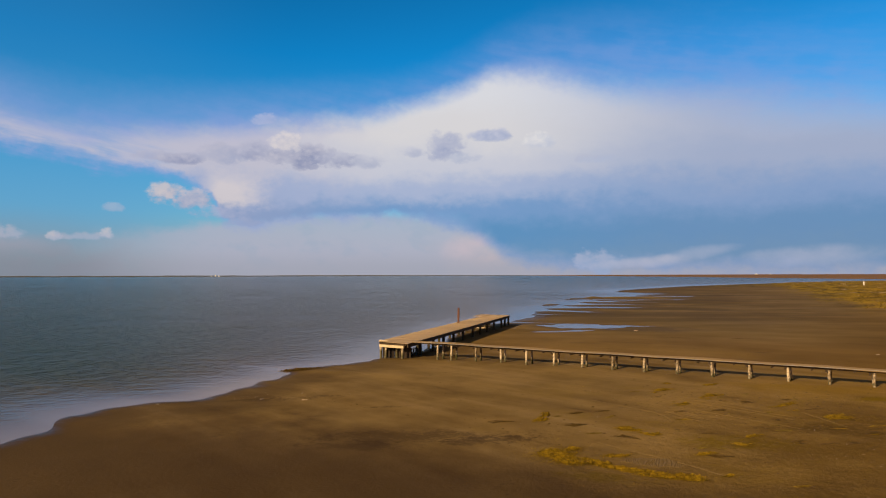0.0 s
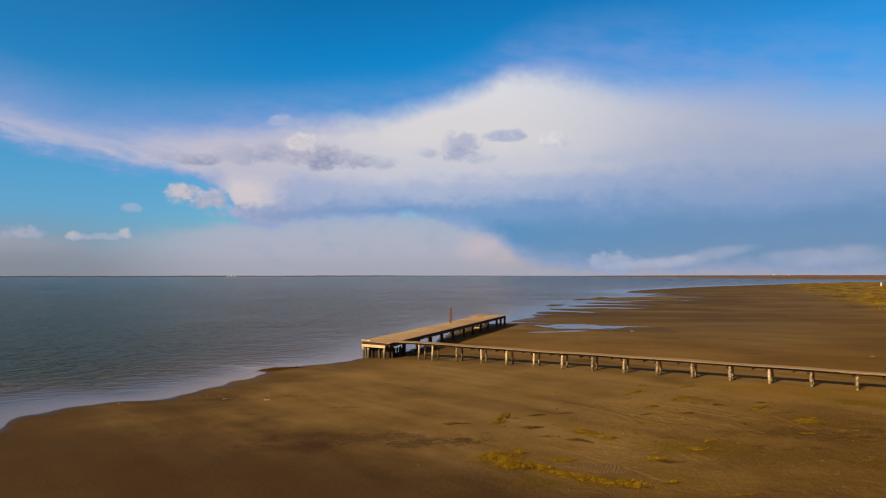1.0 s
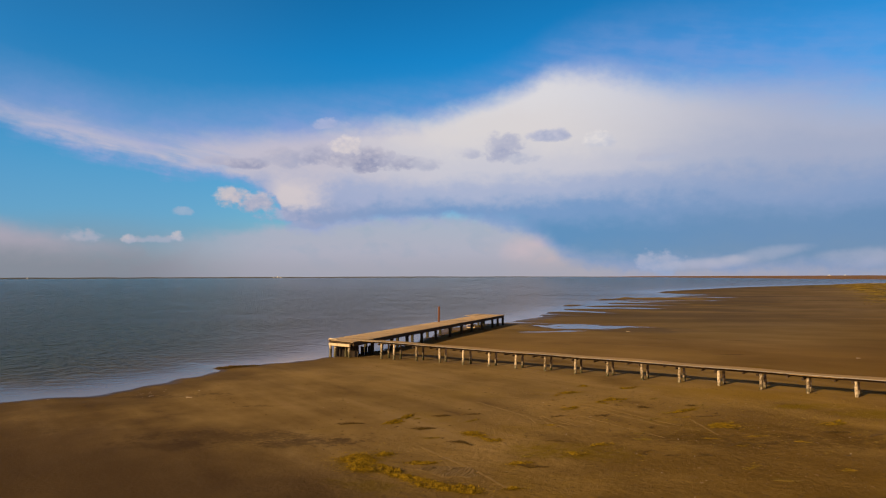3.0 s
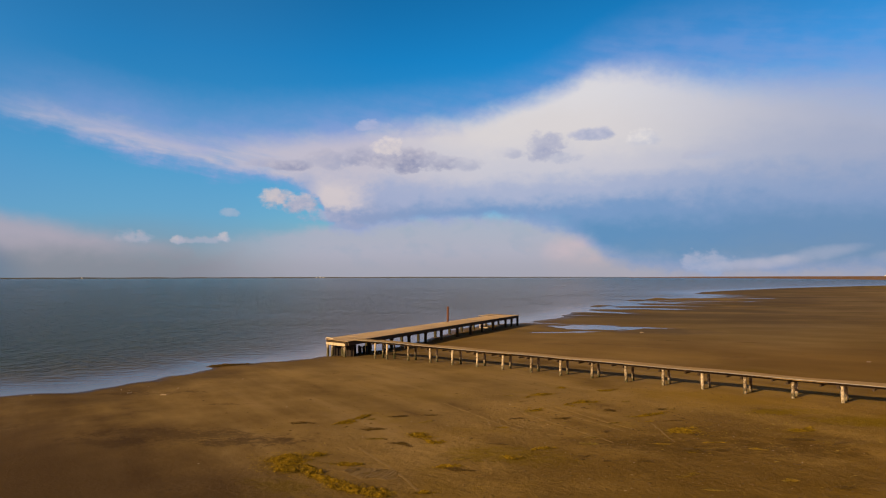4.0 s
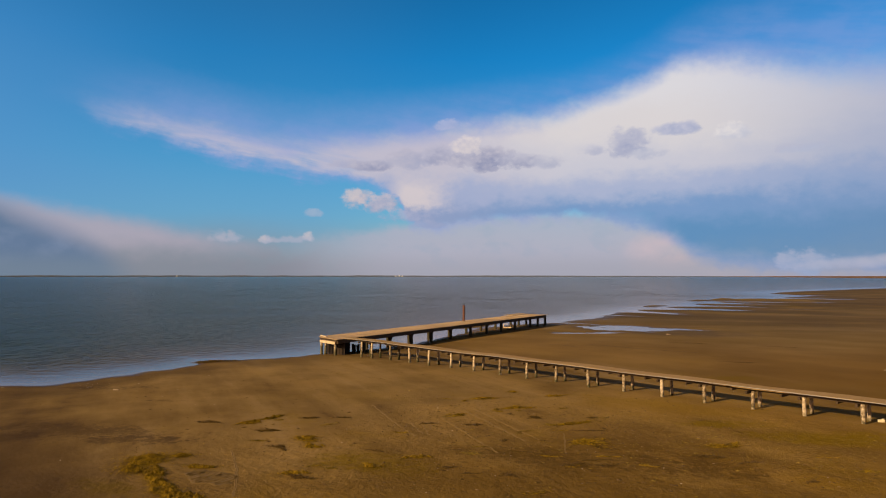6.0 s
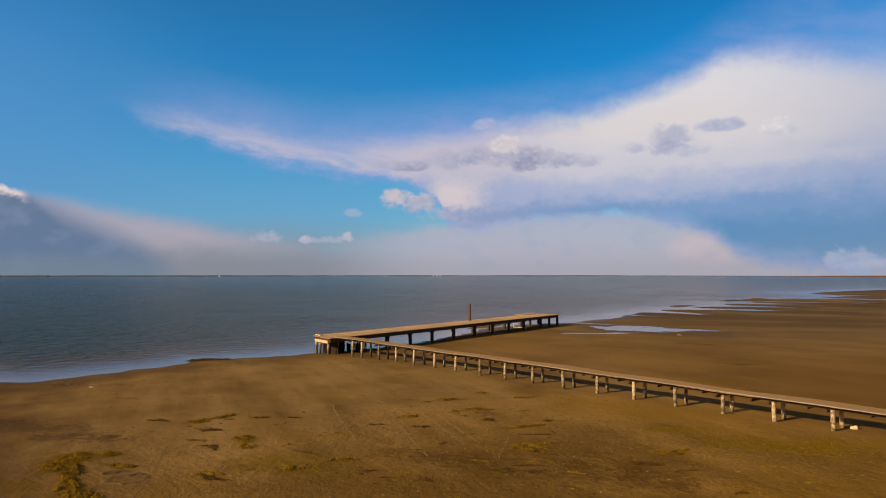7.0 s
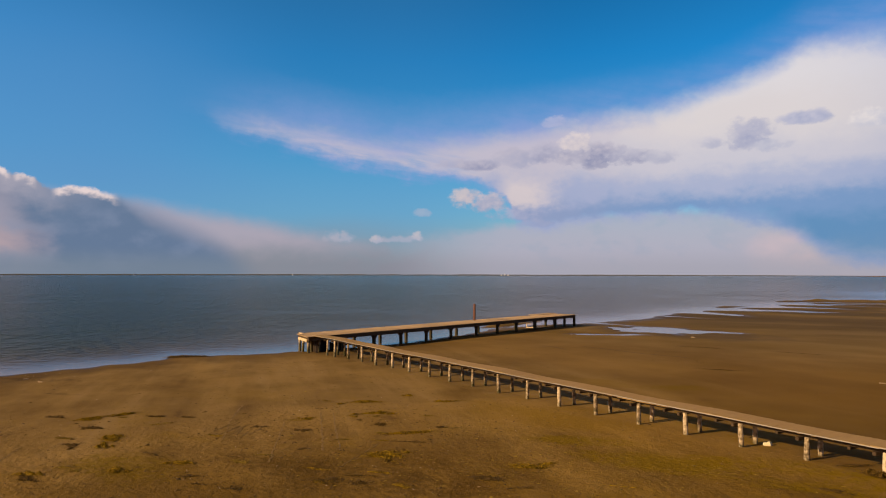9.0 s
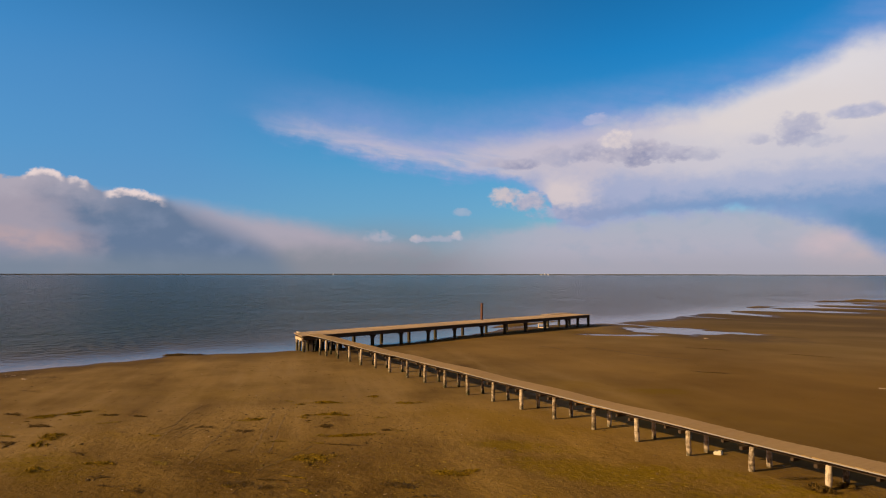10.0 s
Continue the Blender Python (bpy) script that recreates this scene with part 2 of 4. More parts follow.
col = plume(col, 30.4, 2.4, 2.4, 1.3, 0.6, (202, 186, 194), 0.6)
col = puff(col, 19.4, 1.0, 2.2, 1.3, (190, 190, 210), (150, 170, 202), 0.5, 2.4)
col = plume(col, 15.5, 1.0, 4.0, 0.7, 3.0, (196, 192, 204), 0.6)
col = plume(col, 11.6, 1.7, 2.6, 0.8, 2.2, (180, 184, 204), 0.5)
col = plume(col, 3.6, 1.4, 5.0, 1.0, 1.2, (186, 186, 204), 0.55)
bg = W.nodes["Background"]
bg.inputs["Strength"].default_value = 0.1
W.links.new(col, bg.inputs[0])

sun = new("sun", bpy.data.lights.new("sun", "SUN"))
sun.data.energy = 5.0
sun.data.angle = radians(0.6)
sun.data.color = (1.0, 0.70, 0.36)
a, e = radians(SUN_AZ), radians(SUN_EL)
sun.matrix_world = look((300 * math.sin(a), 300 * math.cos(a), 300 * math.tan(e)), (0, 0, 0))


# ---- materials ----
def material(name, rough=0.8, spec=0.3):
    """A node material: its tree, its shader and a position in metres."""
    m = bpy.data.materials.new(name)
    m.use_nodes = True
    t = m.node_tree
    b = t.nodes["Principled BSDF"]
    b.inputs["Roughness"].default_value = rough
    b.inputs["Specular IOR Level"].default_value = spec
    return m, t, b


def place(t, source="Position"):
    """The three coordinates of the shaded point: in the world, or in its object."""
    if source == "Position":
        n = t.nodes.new("ShaderNodeNewGeometry")
        out = n.outputs["Position"]
    else:
        n = t.nodes.new("ShaderNodeTexCoord")
        out = n.outputs["Object"]
    s = t.nodes.new("ShaderNodeSeparateXYZ")
    t.links.new(out, s.inputs[0])
    return [Num(t, o) for o in s.outputs]


def relief(t, b, height, strength, distance):
    n = t.nodes.new("ShaderNodeBump")
    n.inputs["Strength"].default_value = strength
    n.inputs["Distance"].default_value = distance
    t.links.new(height.socket, n.inputs["Height"])
    t.links.new(n.outputs[0], b.inputs["Normal"])


def chance(t, island=False):
    n = t.nodes.new("ShaderNodeNewGeometry" if island else "ShaderNodeObjectInfo")
    return Num(t, n.outputs["Random Per Island" if island else "Random"])


def wood(name, dark, light, along, stain=(0.05, 0.035, 0.02), island=False, green=0.0, vary=0.35, mottle=2.3, edge=(0.1, 0.95), blotch=0.35):
    """Weathered timber with grain along one axis of the object, stains and piece-to-piece differences."""
    m, t, b = material(name, 0.85, 0.2)
    x, y, z = place(t, "Object")
    r = chance(t, island)
    k = [1.2 if i == along else 26.0 for i in range(3)]
    fibre = grain(t, x * k[0] + r * 37.0, y * k[1], z * k[2], 1.0, 4)
    blot = grain(t, x * mottle + r * 11.0, y * mottle, z * mottle, 1.0, 4)
    c = blend(t, dark, light, (fibre * 0.55 + blot * blotch + r * vary + (0.25 - vary * 0.5) - 0.17 - (blotch - 0.35) * 0.5).smooth(*edge))
    c = blend(t, c, stain, blot.smooth(0.6, 0.8) * 0.55)
    if green:
        gx, gy, gz = place(t)
        c = blend(t, c, (0.045, 0.05, 0.015), (gz + (blot - 0.5) * 0.8).smooth(0.92, 0.42) * green)
    t.links.new(c, b.inputs["Base Color"])
    relief(t, b, fibre, 0.5, 0.01)
    return m


def sand_material():
    m, t, b = material("wet_tidal_sand", 0.85, 0.03)
    x, y, z = place(t)
    big = grain(t, x * 0.055, y * 0.055, 0.0, 1.0, 5)
    mid = grain(t, x * 0.33, y * 0.33, 3.0, 1.0, 5, 0.6)
    streak = grain(t, x * 0.12 + y * 0.35, y * 0.05 - x * 0.03, 6.0, 1.0, 5, 0.6)
    fine = grain(t, x * 5.0, y * 5.0, z * 5.0, 1.0, 5, 0.65)
    crumb = grain(t, x * 2.6, y * 2.6, 9.0, 1.0, 5, 0.7)
    ripple = grain(t, x * 3.0 + y * 1.2, y * 9.0 - x * 3.6, 2.0, 1.0, 2)
    c = blend(t, (0.105, 0.0615, 0.014), (0.298, 0.191, 0.052), (big * 0.55 + mid * 0.35 + streak * 0.35 - 0.1).smooth(0.30, 0.74))
    c = blend(t, c, (0.35, 0.24, 0.095), streak.smooth(0.50, 0.74) * 0.28)
    c = blend(t, c, (0.075, 0.042, 0.017), (streak * 0.6 + mid * 0.4).smooth(0.42, 0.27) * 0.8)
    # thin films of algae
    algae = grain(t, x * 0.11 + 5.0, y * 0.16, 1.0, 1.0, 5, 0.65)
    c = blend(t, c, (0.215, 0.132, 0.012), algae.smooth(0.50, 0.68) * x.smooth(8, 24) * 0.6)
    c = blend(t, c, (0.03, 0.02, 0.01), crumb.smooth(0.62, 0.72) * x.smooth(12, 24) * y.smooth(6, -8) * 0.6)
    c = blend(t, c, (0.5, 0.42, 0.26), crumb.smooth(0.34, 0.25) * x.smooth(14, 26) * y.smooth(4, -8) * 0.4)
    # the peaty stains left by the tide
    for sx, sy, rx, ry, turn in ((14.8, -25.5, 5.2, 1.3, 0.62), (17.9, -24.3, 2.2, 0.8, 0.8), (13.5, -27.9, 3.0, 0.9, 0.4), (9.4, -20.1, 1.8, 0.4, 0.65), (2.4, -20.3, 3.4, 1.0, 0.55), (0.2, -21.8, 2.2, 0.6, 0.5), (24.6, 30.0, 6.0, 0.9, 0.5), (12.0, 24.0, 7.0, 1.0, 0.6), (33.0, -13.5, 6.0, 1.6, 0.5)):
        u = (x - sx) * math.cos(turn) + (y - sy) * math.sin(turn)
        v = (y - sy) * math.cos(turn) - (x - sx) * math.sin(turn)
        u, v = u * (1 / rx), v * (1 / ry)
        c = blend(t, c, (0.048, 0.028, 0.011), (u * u + v * v + (mid - 0.5) * 5.0 + (fine - 0.5) * 2.0 + (crumb - 0.5) * 4.0).smooth(1.2, 0.0) * 0.5)
    for sx, sy, rx, ry, turn in ((40.6, -1.4, 3.4, 1.5, 0.3), (43.5, -0.8, 3.0, 1.5, 0.2), (42.0, -2.6, 3.0, 1.0, 0.4), (37.4, -3.6, 3.6, 1.6, 0.6), (27.6, 9.4, 2.8, 1.1, 1.0), (27.2, 9.6, 1.8, 0.7, 1.0), (24.8, -26.8, 2.2, 0.8, 0.2), (28.0, -19.0, 3.0, 1.6, 0.5), (34.0, -3.4, 3.0, 1.0, 0.8)):
        u = ((x - sx) * math.cos(turn) + (y - sy) * math.sin(turn)) * (1 / rx)
        v = ((y - sy) * math.cos(turn) - (x - sx) * math.sin(turn)) * (1 / ry)
        c = blend(t, c, (0.19, 0.126, 0.003), (u * u + v * v + (mid - 0.5) * 3.0 + (crumb - 0.5) * 3.0).smooth(1.1, -0.2) * 0.75)
    # a wet, weedy hollow
    u, v = (x - 34.0) * (1 / 9.0), (y + 17.5) * (1 / 6.5)
    c = blend(t, c, (0.105, 0.062, 0.010), (u * u + v * v + (big - 0.5) * 2.5 + (mid - 0.5) * 2.0).smooth(1.4, 0.1) * 0.6)
    # paler, greyer silt and olive films on the far flat
    near_flat = (y + (big - 0.5) * 6.0).smooth(3, 14)
    flat = (y + (big - 0.5) * 16.0).smooth(16, 48)
    film = grain(t, x * 0.03 + y * 0.012, y * 0.07 - x * 0.03, 4.0, 1.0, 4, 0.55)
    silt = grain(t, x * 0.10, y * 0.10, 14.0, 1.0, 5, 0.55)
    c = blend(t, c, blend(t, (0.150, 0.085, 0.015), (0.246, 0.146, 0.032), silt.smooth(0.3, 0.7)), near_flat * 0.75)
    c = blend(t, c, blend(t, (0.130, 0.088, 0.024), (0.26, 0.178, 0.06), film.smooth(0.36, 0.66)), flat * 0.7)
    c = blend(t, c, (0.098, 0.060, 0.013), (x + (big - 0.5) * 14.0).smooth(22, 42) * (y + (mid - 0.5) * 4.0).smooth(-1, 9) * y.smooth(90, 40) * 0.55)
    # turf on the landward flat
    turf_edge = profile_xy(t, y, x)
    turf_n = grain(t, x * 0.14, y * 0.05, 7.0, 1.0, 5, 0.65)
    far_turf = (y - 400.0) * 0.4 + (turf_n - 0.5) * 60.0
    turf = (turf_edge.op("MAXIMUM", far_turf) + (turf_n - 0.5) * 60.0).smooth(-3.0, 8.0)
    c = blend(t, c, blend(t, (0.075, 0.052, 0.010), (0.36, 0.24, 0.018), grain(t, x * 0.16, y * 0.05, 1.0, 1.0, 5, 0.65).smooth(0.36, 0.62)), turf)
    c = blend(t, c, (0.5, 0.38, 0.2), turf * turf_n.smooth(0.43, 0.37) * 0.9)
    # the low southern end of the beach: damp sand, with lens vignette painted in
    south_dark = (y - x * 0.12 + (big - 0.5) * 9.0 + (mid - 0.5) * 5.0).smooth(-24.0, -33.5)
    c = blend(t, c, (0.062, 0.036, 0.013), south_dark * 0.8)
    c = blend(t, c, (0.03, 0.018, 0.009), south_dark * (mid * 0.6 + crumb * 0.4).smooth(0.56, 0.66) * 0.5)
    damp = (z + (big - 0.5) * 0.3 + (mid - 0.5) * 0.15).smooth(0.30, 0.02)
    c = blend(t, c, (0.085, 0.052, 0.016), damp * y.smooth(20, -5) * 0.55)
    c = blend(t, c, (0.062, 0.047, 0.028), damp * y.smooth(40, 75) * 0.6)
    u, v = (x - 0.5) * (1 / 13.0), (y - 44.5) * (1 / 7.0)
    c = blend(t, c, (0.075, 0.055, 0.032), (u * u + v * v + (mid - 0.5) * 1.6 + (big - 0.5) * 1.2).smooth(1.3, 0.3) * 0.6)
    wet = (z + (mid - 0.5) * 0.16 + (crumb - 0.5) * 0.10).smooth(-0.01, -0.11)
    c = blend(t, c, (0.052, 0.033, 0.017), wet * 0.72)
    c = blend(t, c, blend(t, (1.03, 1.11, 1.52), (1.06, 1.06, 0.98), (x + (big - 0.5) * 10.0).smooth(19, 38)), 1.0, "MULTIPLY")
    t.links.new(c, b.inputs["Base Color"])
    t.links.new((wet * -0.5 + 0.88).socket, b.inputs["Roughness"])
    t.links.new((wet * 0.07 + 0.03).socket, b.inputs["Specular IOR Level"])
    clod = grain(t, x * 1.4, y * 1.4, 12.0, 1.0, 5, 0.6)
    rough_zone = (x + (big - 0.5) * 30.0).smooth(14, 30) * (y + (big - 0.5) * 20.0).smooth(8, -6) * 0.95 + 0.05
    relief(t, b, fine * 0.25 + ripple * 0.06 + crumb * rough_zone * 0.95 + clod * rough_zone * 0.8, 0.85, 0.09)
    return m


def profile_xy(t, y, x):
    """How far a point lies landward of the turf's edge, in metres."""
    edge = y * -0.16 + 51.0
    far = (y - 116.0).smooth(0.0, 8.0) * 400.0 - 400.0
    return x - edge + far


def water_material():
    m, t, b = material("sea_water", 0.12, 0.08)
    x, y, z = place(t)
    b.inputs["IOR"].default_value = 1.33
    n = t.nodes.new("ShaderNodeAttribute")
    n.attribute_name = "calm"
    calm = Num(t, n.outputs["Fac"])
    # crests lie across the wind, which blows along the shore
    u, v = y * 0.72 - x * 0.69, y * 0.69 + x * 0.72
    swell = grain(t, u * 0.16, v * 0.10, 0.0, 1.0, 3)
    chop = grain(t, u * 0.85, v * 0.62, 3.0, 1.0, 4, 0.6)
    patch = grain(t, x * 0.05, y * 0.04, 8.0, 1.0, 4, 0.6)
    gust = grain(t, x * 0.012, y * 0.02, 0.0, 1.0, 4)
    tint_n = grain(t, x * 0.02, y * 0.03, 5.0, 1.0, 4)
    c = blend(t, (0.013, 0.029, 0.015), (0.027, 0.045, 0.024), tint_n)
    n = t.nodes.new("ShaderNodeAttribute")
    n.attribute_name = "shallow"
    c = blend(t, c, (0.112, 0.094, 0.082), Num(t, n.outputs["Fac"]) * (gust * 0.8 + 0.5))
    c = blend(t, c, (0.17, 0.128, 0.098), calm * 0.7)
    # thin bright wash along the waterline
    c = blend(t, c, (0.30, 0.255, 0.225), calm.op("POWER", 5.0) * (gust * 0.6 + 0.2))
    t.links.new(c, b.inputs["Base Color"])
    t.links.new((calm * calm * 0.17 + 0.017).socket, b.inputs["Specular IOR Level"])
    t.links.new((calm * -0.02 + 0.15).socket, b.inputs["Roughness"])
    relief(t, b, (swell * 0.25 + chop * (patch.smooth(0.3, 0.65) * 0.7 + 0.35)) * (gust * 0.7 + 0.65) * (calm * -1.0 + 1.0) * (calm * -0.8 + 1.0) * (Num(t, n.outputs["Fac"]) * -0.85 + 1.0) * (y.smooth(70, 320) * -0.25 + 1.0) * (x.smooth(-90, -400) * -0.25 + 1.0), 1.0, 1.35)
    return m


def plain(name, c0, c1, scale, rough=0.85, bump=0.3):
    m, t, b = material(name, rough, 0.2)
    x, y, z = place(t)
    n = grain(t, x, y, z, scale, 5, 0.65)
    r = chance(t, True)
    t.links.new(blend(t, c0, c1, (n * 0.7 + r * 0.6 - 0.15).smooth(0.2, 0.9)), b.inputs["Base Color"])
    relief(t, b, n, bump, 0.02)
    return m


def weed(name, dark, light):
    """Matted weed: mottled hand-wide, flecked strand by strand."""
    m, t, b = material(name, 0.8, 0.15)
    x, y, z = place(t)
    mat_n = grain(t, x * 2.6, y * 2.6, 1.0, 1.0, 4, 0.6)
    fleck = grain(t, x * 16.0, y * 16.0, z * 16.0, 1.0, 3, 0.6)
    c = blend(t, dark, light, (mat_n * 0.75 + fleck * 0.35 + chance(t, True) * 0.22 - 0.17).smooth(0.22, 0.72))
    t.links.new(c, b.inputs["Base Color"])
    relief(t, b, fleck, 0.6, 0.02)
    return m


SAND = sand_material()
WATER = water_material()
PLANK = wood("grey_brown_deck_boards", (0.325, 0.222, 0.098), (0.455, 0.320, 0.150), 1, (0.25, 0.170, 0.075), vary=0.10)
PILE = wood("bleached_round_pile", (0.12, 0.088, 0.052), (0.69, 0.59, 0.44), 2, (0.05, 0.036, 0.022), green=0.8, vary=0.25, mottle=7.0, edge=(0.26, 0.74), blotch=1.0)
BEAM = wood("dark_tarred_beam", (0.045, 0.032, 0.022), (0.12, 0.085, 0.055), 0)
# stained pile wood for the back row, darkened to carry the deck's shade
SHADE_PILE = wood("shaded_stained_pile", (0.09, 0.066, 0.042), (0.56, 0.46, 0.33), 2, (0.03, 0.022, 0.014), green=0.9, vary=0.3, mottle=7.0, edge=(0.25, 0.85), blotch=1.0)
DARK_PILE = wood("dark_square_pile", (0.035, 0.026, 0.02), (0.10, 0.072, 0.05), 2, (0.02, 0.015, 0.01), green=0.5)
PALE = wood("pale_bleached_beam", (0.48, 0.38, 0.25), (0.78, 0.66, 0.47), 0)
STRIP = wood("bleached_grey_strip", (0.26, 0.25, 0.235), (0.42, 0.41, 0.40), 0)
RUST = wood("red_brown_mooring_post", (0.11, 0.052, 0.036), (0.20, 0.095, 0.062), 2)
# near-black, for added boards that stand in for the shade under the deck
SHADE_BOARD = wood("black_shade_boards", (0.014, 0.011, 0.009), (0.045, 0.033, 0.024), 2)
WEED = weed("yellow_brown_seaweed", (0.062, 0.040, 0.004), (0.36, 0.235, 0.010))
WEED_DIM = weed("faded_olive_seaweed", (0.08, 0.056, 0.008), (0.28, 0.195, 0.024))
WEED_DARK = weed("dark_brown_seaweed", (0.045, 0.028, 0.007), (0.15, 0.094, 0.018))
CLOD = plain("damp_sand_clod", (0.07, 0.042, 0.012), (0.17, 0.105, 0.03), 12.0)
PALE_CLOD = plain("dry_sand_clod", (0.16, 0.11, 0.048), (0.29, 0.21, 0.10), 12.0)
DRIFT = plain("grey_driftwood", (0.26, 0.20, 0.13), (0.42, 0.34, 0.24), 9.0)
RIPPLE = plain("grey_rippled_sand", (0.135, 0.089, 0.027), (0.24, 0.162, 0.056), 6.0)
SHELL = plain("bleached_shell", (0.38, 0.31, 0.22), (0.70, 0.62, 0.48), 14.0, 0.6)
FOAM = plain("pale_foam_block", (0.62, 0.55, 0.38), (0.84, 0.78, 0.58), 8.0)
COAST = plain("distant_low_coast", (0.085, 0.10, 0.12), (0.12, 0.135, 0.155), 0.01)
FAR_TURF = plain("distant_marsh_turf", (0.15, 0.085, 0.03), (0.25, 0.14, 0.052), 0.008)
WHITE_WALL = plain("distant_white_wall", (0.7, 0.7, 0.7), (0.85, 0.85, 0.83), 0.1, 0.8, 0.0)
GRASS = plain("dune_grass_blades", (0.07, 0.046, 0.008), (0.30, 0.195, 0.018), 0.12)
TRACK = plain("pressed_sand", (0.17, 0.112, 0.034), (0.27, 0.180, 0.058), 4.0)


def mesh_of(bm, name, mat):
    me = bpy.data.meshes.new(name)
    bm.to_mesh(me)
    bm.free()
    me.materials.append(mat)
    return me


def part(name, bm, mat, parent=None, label=""):
    """One mesh object, under a thing or a part where one is given."""
    ob = new(name, mesh_of(bm, name, mat))
    if parent:
        ob.parent = parent
    if label:
        tagged(ob, label)
    return ob


def piece(name, me, parent, m):
    """An object of its own on a shared mesh."""
    ob = new(name, me)
    ob.parent = parent
    ob.matrix_local = m
    return ob


def box(bm, x0, x1, y0, y1, z0, z1, bevel=0.0):
    vs = [bm.verts.new((x, y, z)) for z in (z0, z1) for y in (y0, y1) for x in (x0, x1)]
    fs = [bm.faces.new([vs[i] for i in f]) for f in ((0, 2, 3, 1), (4, 5, 7, 6), (0, 1, 5, 4), (2, 6, 7, 3), (0, 4, 6, 2), (1, 3, 7, 5))]
    if bevel:
        edges = {ed for f in fs for ed in f.edges}
        bmesh.ops.bevel(bm, geom=list(edges), offset=bevel, segments=1, affect="EDGES")
    return vs


def log(bm, radius, z0, z1, rng, sides=9, rings=6):
    """A slightly crooked, tapering round pile with a worn top."""
    rows = []
    px = py = 0.0
    for i in range(rings + 1):
        f = i / rings
        r = radius * (1.1 - 0.22 * f) * rng.uniform(0.94, 1.06)
        if i == rings:
            r *= 0.93
        rows.append([bm.verts.new((px + r * math.cos(2 * math.pi * j / sides) * rng.uniform(0.93, 1.07), py + r * math.sin(2 * math.pi * j / sides) * rng.uniform(0.93, 1.07), z0 + (z1 - z0) * f + (rng.uniform(-0.01, 0.01) if i == rings else 0))) for j in range(sides)])
        px += rng.uniform(-0.012, 0.012)
        py += rng.uniform(-0.012, 0.012)
    for a, b in zip(rows, rows[1:]):
        for j in range(sides):
            bm.faces.new((a[j], a[(j + 1) % sides], b[(j + 1) % sides], b[j])).smooth = True
    bm.faces.new(rows[-1])
    bm.faces.new(rows[0][::-1])


# ---- ground and sea ----
SEA_Z = -0.10
SHORE_Y = (-4800, -80, -50, -34.7, -32, -29.8, -26.8, -24, -22, -19, -15, -11.6, -10.2, -8, -4.8, -1.2, 8, 14, 23.5, 31, 40, 48, 65, 71, 95, 120, 171, 215, 232, 250, 266, 303, 399, 521, 705, 1200, 4800)
SHORE_X = (900, 22, 4, -1.8, -3.0, -5.0, -5.2, -4.2, -3.2, -4.1, -4.9, -6.4, -8.4, -7.2, -6.0, -5.9, -6.3, -8.2, -12.5, -17, -19, -17.5, -20, -24, -26.6, -31.7, -37, -40, -56, -64, -69, -70, -66, -45, 5, 250, 2400)
# hollows that hold water (depth below zero) and bars (above): x, y, half length, half width, turn, height
HOLLOWS = ((-2.6, 46.5, 6.9, 5.2, 0.15, -0.27), (3.2, 51.0, 4.5, 1.6, 0.1, -0.21), (-2.0, 37.3, 3.4, 1.5, 1.0, -0.42), (-4.0, 34.9, 2.6, 1.5, 0.9, -0.44), (-13, 49.5, 6.0, 0.6, 0.1, -0.22), (-16.5, 71.5, 5.0, 0.8, 0.05, -0.3), (-49, 226, 16, 4.5, -0.3, -0.45), (-25, 149, 20, 2.6, 0.93, -0.45), (-11, 111, 15, 1.2, 0.98, -0.42), (-30, 190, 20, 3.5, 0.5, -0.42), (-38, 160, 17, 3.0, 0.4, 0.5), (-36.4, 111.5, 8.0, 2.2, 1.48, 0.46), (-45.5, 151.0, 10.0, 1.3, 1.25, 0.74), (-22.3, 39.5, 12.0, 1.2, 1.91, 0.36), (-52, 244, 14, 4, 0.05, 0.3))


def axis(lo, hi, a, b, step, grow):
    """Grid lines: even from a to b, then ever wider."""
    mid = list(np.arange(a, b, step))
    up, s, v = [], step, b
    while v < hi:
        up.append(v)
        s *= grow
        v += s
    down, s, v = [], step, a
    while v > lo:
        s *= grow
        v -= s
        down.append(v)
    return np.array(down[::-1] + mid + up + [hi])


def waves(x, y, seed, size):
    """Smooth rolling unevenness between about -1 and 1."""
    rng = np.random.RandomState(seed)
    out = np.zeros_like(x)
    for k in range(7):
        a, p = rng.uniform(0, 2 * np.pi, 2)
        f = 2 * np.pi / size * rng.uniform(0.6, 2.2)
        out += np.sin((x * np.cos(a) + y * np.sin(a)) * f + p) / 3.5
    return out


def shore_distance(x, y):
    return x - np.interp(y, SHORE_Y, SHORE_X) - 0.35 * np.sin(y * 0.9) * np.sin(y * 0.37 + 1) - 0.2 * np.sin(y * 2.1)


